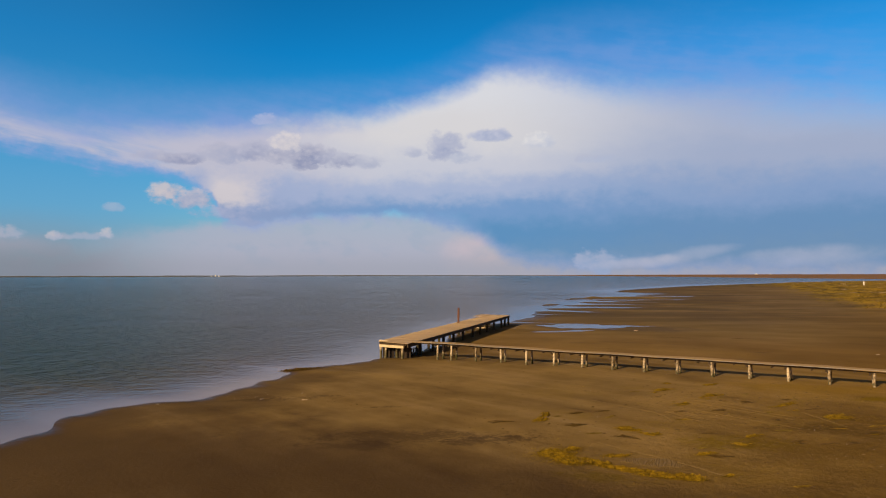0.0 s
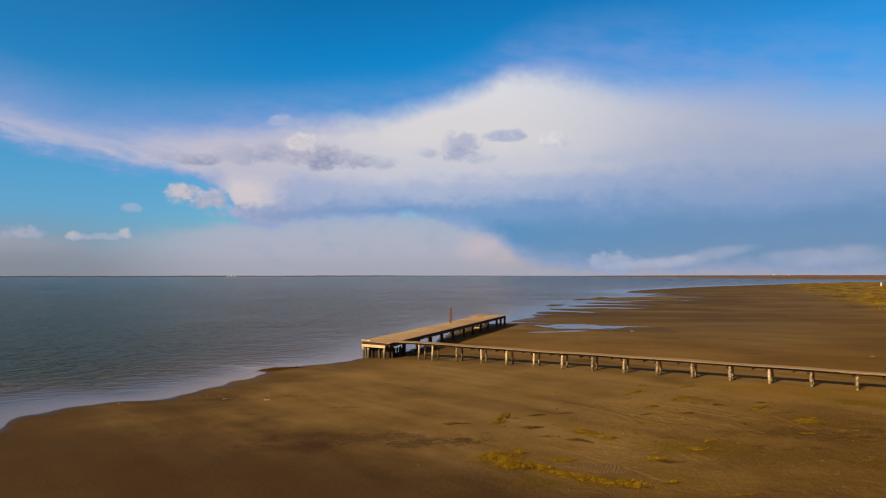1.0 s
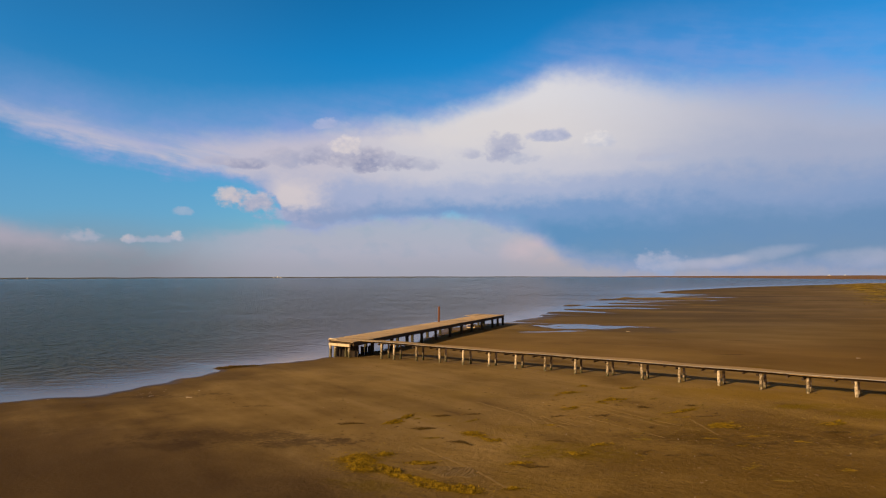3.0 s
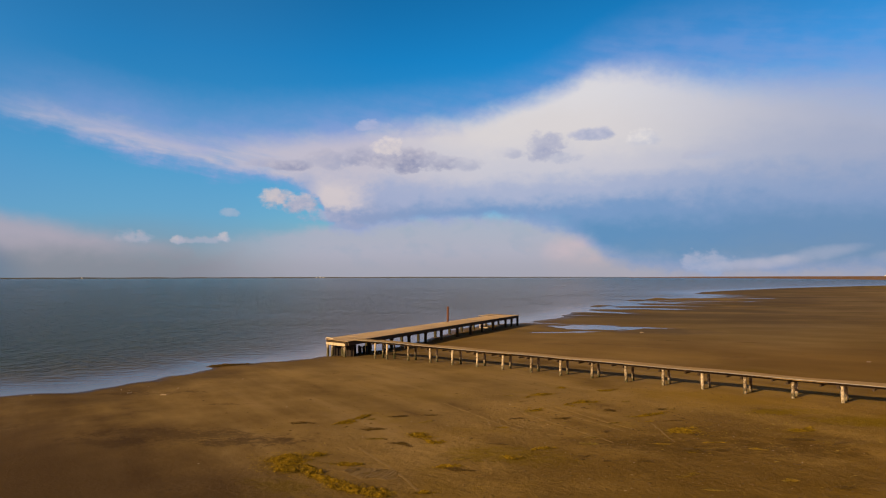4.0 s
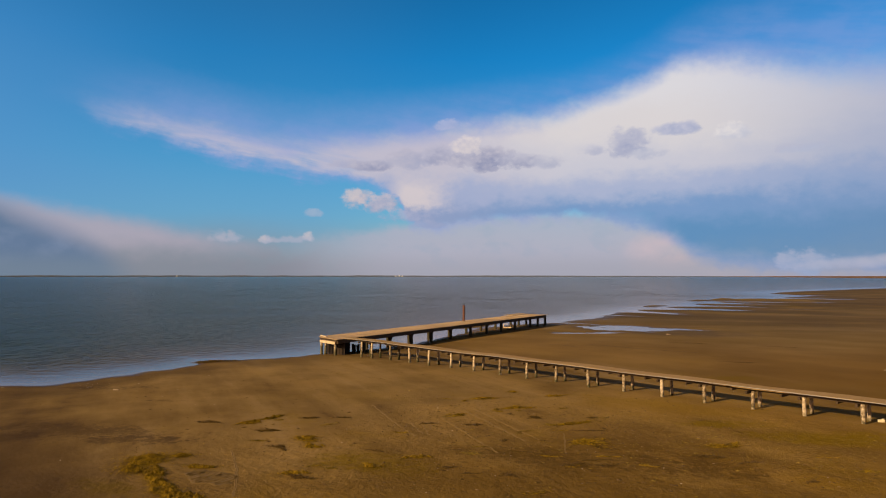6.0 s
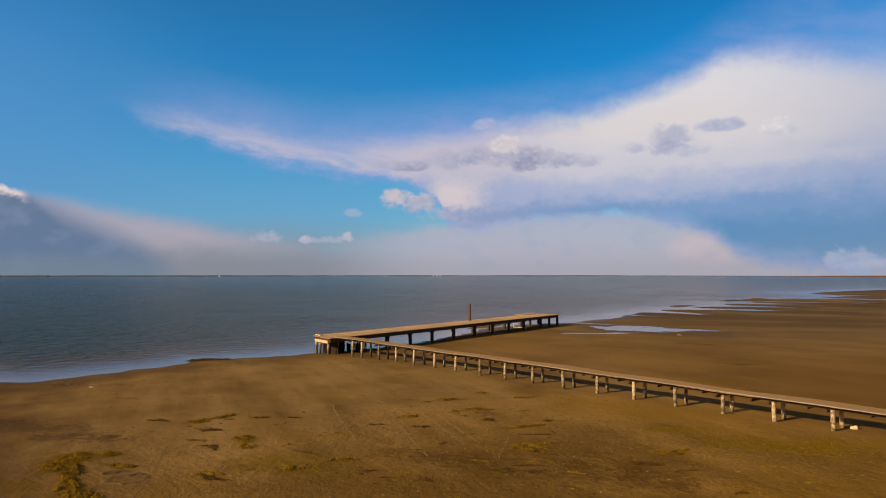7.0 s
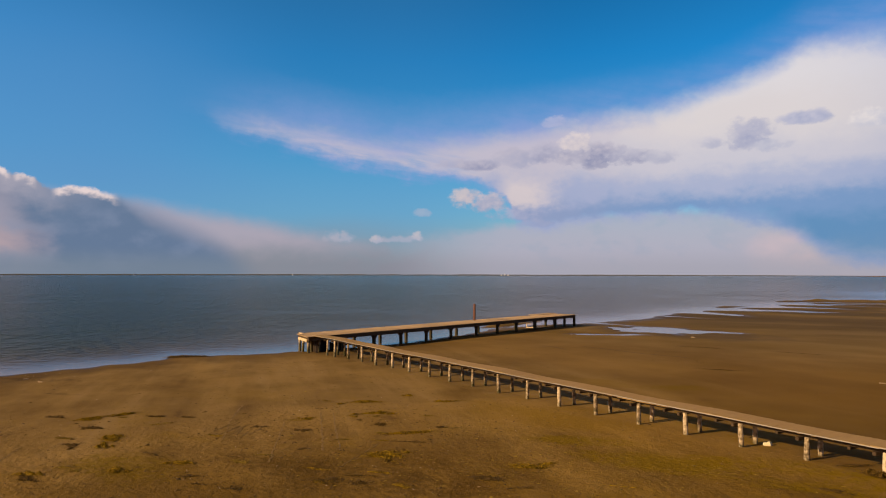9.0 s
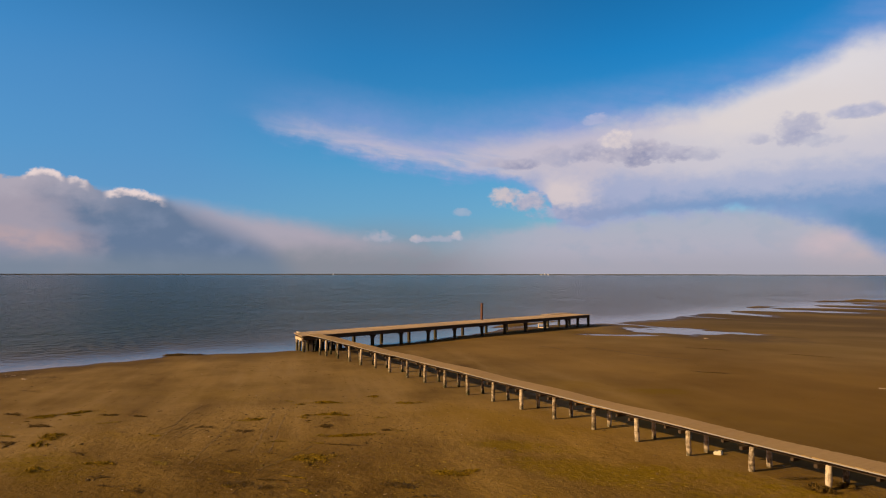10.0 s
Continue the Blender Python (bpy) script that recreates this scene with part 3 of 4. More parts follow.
def ground_height(x, y):
    x, y = np.asarray(x, float), np.asarray(y, float)
    d = shore_distance(x, y)
    dp = np.maximum(d, 0)
    steep = 0.40 * (1 - np.exp(-dp / 8)) + 0.006 * np.clip(d, 0, 60) + 0.16 * np.clip((d - 42) / 6, 0, 1)
    flat = 0.13 * (1 - np.exp(-dp / 9)) + 0.003 * np.clip(d, 0, 90)
    f = np.clip((y - 12) / 25, 0, 1)
    f = f * f * (3 - 2 * f)
    h = SEA_Z + np.where(d < 0, np.maximum(0.05 * d, -1.5), steep * (1 - f) + flat * f)
    h += np.clip(dp / 8, 0, 1) * (0.03 * waves(x, y, 3, 9) + 0.03 * waves(x, y, 5, 24)) * (1 - 0.55 * f)
    h += 0.25 * np.clip((x - (52 - 0.16 * y)) / 20, 0, 1) * np.clip((y - 116) / 20, 0, 1) * (1.2 + waves(x, y, 8, 30))
    tongue = np.sin(y * 0.36 + x * 0.03 + 1.4 * waves(x, y, 13, 45)) * np.exp(-((d - 2) / 24) ** 2) * np.clip((y - 72) / 15, 0, 1) * np.clip((232 - y) / 15, 0, 1)
    h += 0.17 * tongue
    for hx, hy, rx, ry, turn, amount in HOLLOWS:
        u = ((x - hx) * math.cos(turn) + (y - hy) * math.sin(turn)) / rx
        v = ((y - hy) * math.cos(turn) - (x - hx) * math.sin(turn)) / ry
        q = u * u + v * v + 0.45 * waves(x, y, 11, 5 if rx < 8 else 16)
        h += amount * np.exp(-np.maximum(q, 0) ** 1.5)
    return h


def ground_z(x, y):
    return float(ground_height(np.array([x]), np.array([y]))[0])


def sheet(name, gx, gy, height, mat):
    px, py = np.meshgrid(gx, gy)
    pz = height(px, py)
    nx, ny = len(gx), len(gy)
    i = np.arange(nx * ny).reshape(ny, nx)
    quads = np.stack([i[:-1, :-1], i[:-1, 1:], i[1:, 1:], i[1:, :-1]], -1).reshape(-1, 4)
    me = bpy.data.meshes.new(name)
    me.from_pydata(np.stack([px, py, pz], -1).reshape(-1, 3).tolist(), [], quads.tolist())
    me.polygons.foreach_set("use_smooth", np.ones(len(quads), bool))
    me.materials.append(mat)
    return new(name, me), px, py


ground, _, _ = sheet("ground", axis(-4800, 4800, -26, 62, 0.4, 1.06), axis(-4800, 4800, -45, 80, 0.4, 1.02), ground_height, SAND)
tagged(ground, "brown wet tidal sand flat sloping to the sea", "beach", kind="structure")
water, wx, wy = sheet("water", axis(-4800, 4800, -40, 20, 1.0, 1.12), axis(-4800, 4800, -60, 80, 1.0, 1.08), lambda x, y: np.full_like(x, SEA_Z), WATER)
tagged(water, "dark teal sea with small ripples, pale in the shallows", "sea", kind="structure")
off = np.maximum(-shore_distance(wx, wy), 0)
calm = np.clip(np.exp(-((off / (8.5 + 0.02 * np.maximum(wy, 0) + 2 * np.sin(wy * 0.15))) ** 1.3)), 0, 1)
layer = water.data.attributes.new("calm", "FLOAT", "POINT")
layer.data.foreach_set("value", calm.reshape(-1).astype(np.float32))
layer = water.data.attributes.new("shallow", "FLOAT", "POINT")
layer.data.foreach_set("value", np.exp(-off / (8 + 0.6 * np.clip(wy + 20, 0, 400))).reshape(-1).astype(np.float32))


# ---- distance: low marsh and coast on the horizon ----
def low_land(name, front, back, height, mat, label):
    """A low strip of land between two lines of corners."""
    bm = bmesh.new()
    rng = random.Random(5)
    rows = []
    n = 90
    for f, h in ((0.0, -0.4), (0.02, 0.35 * height), (0.08, height), (1.0, height * 1.1)):
        row = []
        for i in range(n + 1):
            t = i / n * (len(front) - 1)
            k = min(int(t), len(front) - 2)
            a = Vector(front[k]).lerp(Vector(front[k + 1]), t - k)
            b = Vector(back[k]).lerp(Vector(back[k + 1]), t - k)
            p = a.lerp(b, f)
            row.append(bm.verts.new((p.x, p.y, h * (rng.uniform(0.7, 1.15) * min(1.0, i / 25 + 0.15) if h > 0 else 1))))
        rows.append(row)
    for a, b in zip(rows, rows[1:]):
        for i in range(n):
            bm.faces.new((a[i], a[i + 1], b[i + 1], b[i]))
    return tagged(part(name, bm, mat), label, "land", kind="structure")


low_land("backdrop_marsh", ((-1750, 3700), (-1350, 3250), (-950, 2750), (-506, 2031), (-180, 1420), (60, 1030), (900, 900)), ((-1900, 4400), (-1100, 4300), (-500, 4300), (100, 4300), (600, 4200), (1500, 4000), (3000, 3000)), 4.2, FAR_TURF, "low brown salt marsh beyond the channel")
arc = [radians(v) for v in range(20, 116, 6)]
low_land("backdrop_coast", [(50 - 4480 * math.sin(v), -30 + 4480 * math.cos(v)) for v in arc], [(50 - 4640 * math.sin(v), -30 + 4640 * math.cos(v)) for v in arc], 6.5, COAST, "thin dark coast along the far horizon")


def far_building(az_deg, dist, width, height, label):
    a0 = radians(az_deg)
    ob = tagged(new("far_building"), label, "building", "buildings on the horizon")
    bm = bmesh.new()
    box(bm, -width / 2, width / 2, -6, 6, -1, height, 0.2)
    part("wall", bm, WHITE_WALL, ob)
    bm = bmesh.new()
    box(bm, -width * 0.2, width * 0.15, -4, 4, height, height * 1.35, 0.2)
    part("roof", bm, WHITE_WALL, ob)
    ob.matrix_world = pose(50 - dist * math.sin(a0), -40 + dist * math.cos(a0), 0, 0, 0, az_deg)


for a0, w0, h0 in ((51.62, 9, 5), (51.32, 7, 8), (51.05, 11, 5), (81.2, 12, 7), (69.2, 10, 6), (7.6, 14, 7), (6.6, 10, 6)):
    far_building(a0, 4300 if a0 > 20 else 4100, w0, h0, "tiny white building far off on the horizon")


# ---- turf tufts on the landward flat ----
def tufts():
    rng = random.Random(21)
    verts, faces = [], []
    for _ in range(4200):
        y = 120 + 520 * rng.random() ** 1.5
        x = 56 - 0.16 * y + rng.gauss(0, 5) + 75 * rng.random() ** 1.3
        z = 0.0
        for _ in range(6):
            bx, by = x + rng.gauss(0, 0.5), y + rng.gauss(0, 0.5)
            a, h, w = rng.uniform(0, 6.28), rng.uniform(0.12, 0.42), rng.uniform(0.06, 0.16)
            lx, ly = rng.gauss(0, 0.25), rng.gauss(0, 0.25)
            n = len(verts)
            verts.extend(((bx - w * math.cos(a), by - w * math.sin(a), z), (bx + w * math.cos(a), by + w * math.sin(a), z), (bx + lx, by + ly, z + h)))
            faces.append((n, n + 1, n + 2))
    v = np.array(verts)
    v[:, 2] += ground_height(v[:, 0], v[:, 1]) - 0.04
    me = bpy.data.meshes.new("dune_grass")
    me.from_pydata(v.tolist(), [], faces)
    me.materials.append(GRASS)
    tagged(new("dune_grass", me), "yellow-green coarse grass on the landward flat", "grass", kind="stuff")


tufts()

marker = tagged(new("marker_post"), "white painted marker post standing in the grass", "marker")
bm = bmesh.new()
box(bm, -0.32, 0.32, -0.32, 0.32, -0.3, 2.1, 0.05)
part("shaft", bm, WHITE_WALL, marker)
bm = bmesh.new()
box(bm, -0.22, 0.22, -0.22, 0.22, 2.1, 2.5, 0.05)
part("cap", bm, WHITE_WALL, marker)
marker.location = (30.2, 440.8, ground_z(30.2, 440.8))

# ---- boardwalk ----
DECK_Z = 1.645
BENTS = [0.05, 1.5, 3.97] + [3.97 + 2.4 * i for i in range(1, 25)]
rng = random.Random(7)
boardwalk = tagged(new("boardwalk"), "long narrow weathered wooden boardwalk on bleached round piles", "boardwalk")


def sag(x):
    return 0.02 * math.sin(x * 0.9) + 0.015 * math.sin(x * 0.31 + 1)


pile_meshes = []
for k in range(5):
    bm = bmesh.new()
    log(bm, 0.098, -2.2, 0.0, random.Random(40 + k))
    pile_meshes.append(mesh_of(bm, "post", PILE))
# back row: the same piles in the wood with shade in its colour
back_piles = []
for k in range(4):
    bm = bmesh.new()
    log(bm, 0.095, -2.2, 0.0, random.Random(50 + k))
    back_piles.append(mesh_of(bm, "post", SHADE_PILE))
bm = bmesh.new()
box(bm, -0.06, 0.06, -0.69, 0.58, -0.06, 0.06, 0.012)
cap_mesh = mesh_of(bm, "cap_beam", BEAM)
bm = bmesh.new()
box(bm, -0.05, 0.05, -0.48, 0.56, -0.05, 0.05, 0.01)
cross_mesh = mesh_of(bm, "cross_beam", BEAM)
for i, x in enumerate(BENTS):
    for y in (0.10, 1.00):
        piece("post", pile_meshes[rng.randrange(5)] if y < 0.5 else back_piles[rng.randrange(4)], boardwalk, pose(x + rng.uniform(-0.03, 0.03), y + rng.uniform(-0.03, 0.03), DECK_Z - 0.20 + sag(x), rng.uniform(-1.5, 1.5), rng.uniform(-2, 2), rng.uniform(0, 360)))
    piece("cap_beam", cap_mesh, boardwalk, pose(x - 0.17, 0.52, DECK_Z - 0.25 + sag(x), 0, 0, rng.uniform(-2, 2)))
for x0, x1 in zip(BENTS[2:], BENTS[3:]):
    piece("cross_beam", cross_mesh, boardwalk, pose(x0 * 0.42 + x1 * 0.58, 0.52, DECK_Z - 0.25 + sag(x0), 0, 0, rng.uniform(-3, 3)))
for y in (0.12, 0.50, 0.88):
    for x0, x1 in zip([-2.4] + BENTS[2::2], BENTS[2::2]):
        bm = bmesh.new()
        box(bm, -(x1 - x0) / 2 + 0.005, (x1 - x0) / 2 - 0.005, -0.05, 0.05, -0.07, 0.07, 0.008)
        ob = part("stringer", bm, BEAM, boardwalk)
        ob.matrix_local = pose((x0 + x1) / 2, y, DECK_Z - 0.12 + sag((x0 + x1) / 2) * 0.6)

# a bleached strip nailed along the near ends of the boards
for x0, x1 in zip([-2.4] + BENTS[2::2], BENTS[2::2]):
    bm = bmesh.new()
    box(bm, -(x1 - x0) / 2 + 0.004, (x1 - x0) / 2 - 0.004, -0.012, 0.012, -0.024, 0.010, 0.005)
    ob = part("edge_strip", bm, STRIP, boardwalk, "bleached grey strip along the edge")
    ob.matrix_local = pose((x0 + x1) / 2, -0.245, DECK_Z + sag((x0 + x1) / 2) * 0.7, 0, 0, rng.uniform(-0.1, 0.1))

# ---- pier head ----
HEAD_Z = 1.50
HX, HY = -2.75, -0.55
HEAD_TURN = math.degrees(math.atan2(0.2532, 0.9674))       # its long side runs inland of +y by this
HEAD_LONG, HEAD_WIDE, SLANT = 44.4, 3.42, 1.4     # the beach end is cut askew by SLANT
pier_head = tagged(new("pier_head"), "wide weathered timber pier head on dark square piles", "pier")
pier_head.matrix_world = pose(HX, HY, HEAD_Z, 0, 0, HEAD_TURN)     # in it, y runs along the head and -x to seaward
HEAD_BENTS = (0.35, 3.9, 7.9, 11.4, 15.1, 18.9, 23.2, 27.2, 30.9, 34.7, 39.2, 41.7, 44.1)
dark_meshes = []
for k in range(4):
    bm = bmesh.new()
    r2 = random.Random(60 + k)
    box(bm, -0.13, 0.13, -0.13, 0.13, -2.6, 0.0, 0.025)
    for v in bm.verts:
        v.co.x += r2.uniform(-0.012, 0.012)
        v.co.y += r2.uniform(-0.012, 0.012)
    dark_meshes.append(mesh_of(bm, "post", DARK_PILE))
bm = bmesh.new()
box(bm, -HEAD_WIDE + 0.05, -0.05, -0.1, 0.1, -0.13, 0.13, 0.015)
head_cap = mesh_of(bm, "cap_beam", BEAM)
bm = bmesh.new()
vs = box(bm, -0.05, 0.05, -0.045, 0.045, 0.0, 0.42)
brace_mesh = mesh_of(bm, "knee_brace", DARK_PILE)
for i, s in enumerate(HEAD_BENTS):
    for w in (-0.22, -HEAD_WIDE + 0.25):
        if i:
            piece("post", dark_meshes[rng.randrange(4)], pier_head, pose(w + rng.uniform(-0.03, 0.03), s + rng.uniform(-0.05, 0.05), -0.36, rng.uniform(-1, 1), rng.uniform(-1, 1), rng.uniform(-4, 4)))
        if 1 < i < 11:
            for turn in (38, -38):
                piece("knee_brace", brace_mesh, pier_head, pose(w, s + (0.1 if turn > 0 else -0.1), -0.70, -turn, 0, 0))
    if i:
        piece("cap_beam", head_cap, pier_head, pose(0, s, -0.27))
for w, deep in ((-0.07, 0.34), (-HEAD_WIDE / 2, 0.2), (-HEAD_WIDE + 0.07, 0.34)):
    for s0, s1 in zip((SLANT * -w / HEAD_WIDE + 0.1,) + HEAD_BENTS[2::2], HEAD_BENTS[2::2] + (HEAD_LONG,)):
        if s1 - s0 < 0.5:
            continue
        bm = bmesh.new()
        box(bm, -0.06, 0.06, -(s1 - s0) / 2 + 0.004, (s1 - s0) / 2 - 0.004, -deep / 2, deep / 2, 0.01)
        ob = part("side_beam", bm, BEAM, pier_head)
        ob.matrix_local = pose(w, (s0 + s1) / 2, -0.055 - deep / 2)
# the bleached end that faces the beach
askew = math.degrees(math.atan2(SLANT, HEAD_WIDE))
end_long = math.hypot(SLANT, HEAD_WIDE)
bm = bmesh.new()
box(bm, -end_long + 0.02, -0.55, -0.09, 0.09, -0.12, 0.12, 0.015)
ob = part("end_beam", bm, PALE, pier_head, "thick bleached beam across the end")
ob.matrix_local = pose(0, 0.16, -0.38, 0, -0.8, -askew)
bm = bmesh.new()
box(bm, -end_long + 0.1, -0.3, -0.05, 0.05, -0.1, 0.1, 0.012)
ob = part("edge_beam", bm, BEAM, pier_head)
ob.matrix_local = pose(0, 0.2, -0.155, 0, 0, -askew)
# added black boards behind the end, in place of the deep shade there
for k in range(14):
    bm = bmesh.new()
    box(bm, -0.12, 0.12, -0.03, 0.03, -1.9, 0.0, 0.008)
    ob = part("wall_board", bm, SHADE_BOARD, pier_head)
    w = 0.25 + k * 0.245
    ob.matrix_local = pose(-w, SLANT * w / HEAD_WIDE + 1.15, -0.2 + rng.uniform(-0.03, 0.0), 0, rng.uniform(-1, 1), -askew)
# more added boards inside the near side, darkening the space below the deck
for k in range(6):
    bm = bmesh.new()
    box(bm, -0.03, 0.03, -0.12, 0.12, -1.9, 0.0, 0.008)
    ob = part("wall_board", bm, SHADE_BOARD, pier_head)
    ob.matrix_local = pose(-1.2, 1.75 + k * 0.245, -0.2 + rng.uniform(-0.03, 0.0), rng.uniform(-1, 1), 0, 0)
# low added boards for the band of shade near the ground
for k in range(7):
    bm = bmesh.new()
    box(bm, -0.03, 0.03, -0.12, 0.12, -1.9, -0.75, 0.008)
    ob = part("wall_board", bm, SHADE_BOARD, pier_head)
    ob.matrix_local = pose(-0.95 + 0.04 * k, 3.2 + k * 0.245, rng.uniform(-0.25, 0.05), rng.uniform(-4, 4), rng.uniform(-3, 3), 0)
end_piles = []
for k in range(3):
    bm = bmesh.new()
    log(bm, 0.13, -2.4, 0.0, random.Random(80 + k))
    end_piles.append(mesh_of(bm, "post", PILE))
for w, s in ((-0.97, 0.25), (-0.82, 0.42), (-0.24, 0.3), (-0.97, 1.5), (-0.72, 1.3), (-0.5, 1.0), (-0.3, 1.6), (-0.62, 2.2)):
    piece("post", end_piles[rng.randrange(3)], pier_head, pose(w * HEAD_WIDE, SLANT * -w * 1.0 + s, -0.45, rng.uniform(-2, 2), rng.uniform(-2, 2), rng.uniform(0, 360)))
bm = bmesh.new()
box(bm, -0.6, 0.6, -0.11, 0.11, -0.03, 0.03, 0.006)
ob = part("loose_board", bm, PALE, pier_head, "bleached loose board at the corner")
ob.matrix_local = pose(-HEAD_WIDE + 0.5, SLANT + 0.08, 0.05, 0, 1.0, -askew)

# ---- mooring post ----
mooring = tagged(new("mooring_post"), "tall red-brown timber mooring post standing on the pier head's edge", "post")
bm = bmesh.new()
box(bm, -0.11, 0.11, -0.10, 0.10, 0.0, 1.95, 0.02)
part("shaft", bm, RUST, mooring)
bm = bmesh.new()
box(bm, -0.132, -0.112, -0.08, 0.08, 0.02, 1.88, 0.004)
part("facing_board", bm, RUST, mooring)
mooring.matrix_world = pose(-12.15, 24.0, HEAD_Z + 0.006, 0, 0.8, 20)

# ---- things on the sand ----
def weed_heap(x, y, rx, ry, turn, count, mat, label, tall=0.05):
    """A flat heap of tangled ribbons of weed."""
    r = random.Random(int(x * 100 + y * 7))
    verts, faces = [], []
    curl = r.uniform(-0.6, 0.6)
    lobes = [(r.gauss(0, 0.55), r.gauss(0, 0.6), r.uniform(0.2, 0.8)) for _ in range(9)]
    # the matted bed, thickest under the lobes
    step = 0.05
    nx, ny = int(2.2 * rx / step) + 2, int(2.2 * max(ry, 0.12) / step) + 2
    phase = [r.uniform(0, 6.28) for _ in range(4)]
    for j in range(ny + 1):
        for i in range(nx + 1):
            u, v = (i / nx - 0.5) * 2.2 + r.uniform(-0.4, 0.4) * step / rx, (j / ny - 0.5) * 2.2 + r.uniform(-0.4, 0.4) * step / ry
            vv = v + curl * (u * u - 0.4)
            dense = sum(math.exp(-((u - a) ** 2 + (v - b) ** 2) / (0.1 + 0.35 * w * w)) for a, b, w in lobes) * 0.6
            dense += 0.3 * math.sin(u * rx * 19 + phase[0]) * math.sin(v * ry * 23 + phase[1]) + 0.2 * math.sin(u * rx * 41 + v * ry * 17 + phase[2])
            if abs(u) > 1.02 or abs(v) > 1.02:
                dense = 0.0
            verts.append((u * rx * math.cos(turn) - vv * ry * math.sin(turn), u * rx * math.sin(turn) + vv * ry * math.cos(turn), tall * 1.1 * min(dense, 1.2) * r.uniform(0.7, 1.0) - tall * 0.62))
    for j in range(ny):
        for i in range(nx):
            a = j * (nx + 1) + i
            faces.append((a, a + 1, a + nx + 2, a + nx + 1))
    for _ in range(count * 5):
        lx, ly, lr = r.choice(lobes)
        if r.random() < 0.18:
            lr = 1.3
        q = abs(r.gauss(0, 0.6))
        b = r.uniform(0, 6.28)
        u, v = lx + lr * q * math.cos(b), ly + lr * q * math.sin(b)
        v += curl * (u * u - 0.4)
        px = u * rx * math.cos(turn) - v * ry * math.sin(turn)
        py = u * rx * math.sin(turn) + v * ry * math.cos(turn)
        h = tall * max(0.0, 1.1 - q) * r.uniform(0.2, 1.0)
        a, long, w = r.uniform(0, 6.28), r.uniform(0.05, 0.17), r.uniform(0.004, 0.011)
        n = len(verts)
        bend = r.uniform(-0.8, 0.8)
        for k, hh in ((-1, 0.0), (0, 1.0), (1, 0.15)):
            aa = a + bend * k
            cx, cy = px + k * long / 2 * math.cos(aa), py + k * long / 2 * math.sin(aa)
            z = h * (0.6 + 0.4 * hh) + 0.009 * hh
            verts.append((cx - w * math.sin(aa), cy + w * math.cos(aa), z))
            verts.append((cx + w * math.sin(aa), cy - w * math.cos(aa), z + r.uniform(0, 0.004)))
        faces += [(n, n + 1, n + 3, n + 2), (n + 2, n + 3, n + 5, n + 4)]
    v = np.array(verts)
    v[:, 2] += ground_height(v[:, 0] + x, v[:, 1] + y) - ground_z(x, y)
    me = bpy.data.meshes.new("seaweed_patch")
    me.from_pydata(v.tolist(), [], faces)
    me.materials.append(mat)
    ob = tagged(new("seaweed_patch", me), label, "seaweed", "seaweed patches on the sand", "stuff")
    ob.location = (x, y, ground_z(x, y) + 0.004)


YELLOW = "matted yellow-brown seaweed lying flat on the sand"
DARKER = "thin dark brown strip of seaweed on the sand"
for x, y, rx, ry, turn, count in ((21.8, -24.8, 0.95, 0.7, 0.9, 1700), (22.5, -25.4, 0.6, 0.4, 0.3, 700), (23.6, -25.3, 0.6, 0.28, -0.2, 450), (24.7, -25.5, 0.7, 0.26, -0.1, 500), (25.9, -25.6, 0.7, 0.3, 0.0, 500), (27.2, -25.4, 0.8, 0.3, 0.2, 450), (18.7, -19.3, 0.45, 0.2, 1.2, 180), (18.4, -18.3, 0.9, 0.13, 1.8, 240), (22.9, -19.0, 0.5, 0.3, 0.2, 200), (24.1, -19.4, 0.6, 0.16, -0.2, 140), (24.0, -23.7, 0.5, 0.2, 0.9, 160), (31.0, -11.2, 0.5, 0.3, 0.9, 130), (28.1, -17.6, 0.35, 0.2, 0.9, 90), (28.0, -19.4, 0.4, 0.2, 0.5, 100), (27.0, -21.8, 0.35, 0.2, 0.5, 80), (21.5, -7.3, 0.9, 0.28, 1.1, 320), (24.6, -8.1, 0.8, 0.25, 1.1, 220), (23.8, -11.2, 0.4, 0.2, 0.9, 110), (31.2, -11.2, 0.7, 0.4, 0.5, 150), (28.7, -8.6, 1.3, 0.2, 1.1, 200), (23.7, -3.8, 0.5, 0.2, 1.0, 90), (21.1, -4.4, 0.3, 0.2, 0.8, 60), (35.1, -7.7, 0.7, 0.22, 1.2, 150)):
    weed_heap(x, y, rx, ry, turn, count, WEED, YELLOW, 0.11 if count > 400 else 0.07)
for x, y, rx, ry, turn, count in ((20.6, -19.4, 0.5, 0.15, 0.7, 90), (23.3, -20.4, 0.4, 0.18, 0.2, 110), (19.6, -16.7, 0.4, 0.12, 0.8, 60), (20.6, -15.6, 0.3, 0.12, 0.8, 50), (25.8, -12.2, 0.3, 0.15, 0.9, 60), (26.6, -9.0, 0.35, 0.2, 1.0, 80), (28.5, -7.1, 0.3, 0.15, 1.0, 60), (27.5, -21.9, 0.4, 0.15, 0.5, 80), (17.0, -20.6, 0.5, 0.2, 0.6, 80), (32.8, -13.8, 0.7, 0.4, 0.5, 140), (35.6, -9.9, 0.6, 0.25, 1.0, 120), (41.2, 0.5, 0.5, 0.12, 0.9, 90), (13.0, 31.6, 1.8, 0.2, 0.5, 160), (20.4, 34.8, 1.6, 0.15, 0.4, 120), (24.0, 18.2, 1.4, 0.15, 0.8, 120)):
    weed_heap(x, y, rx, ry, turn, count, WEED_DARK, DARKER, 0.03)


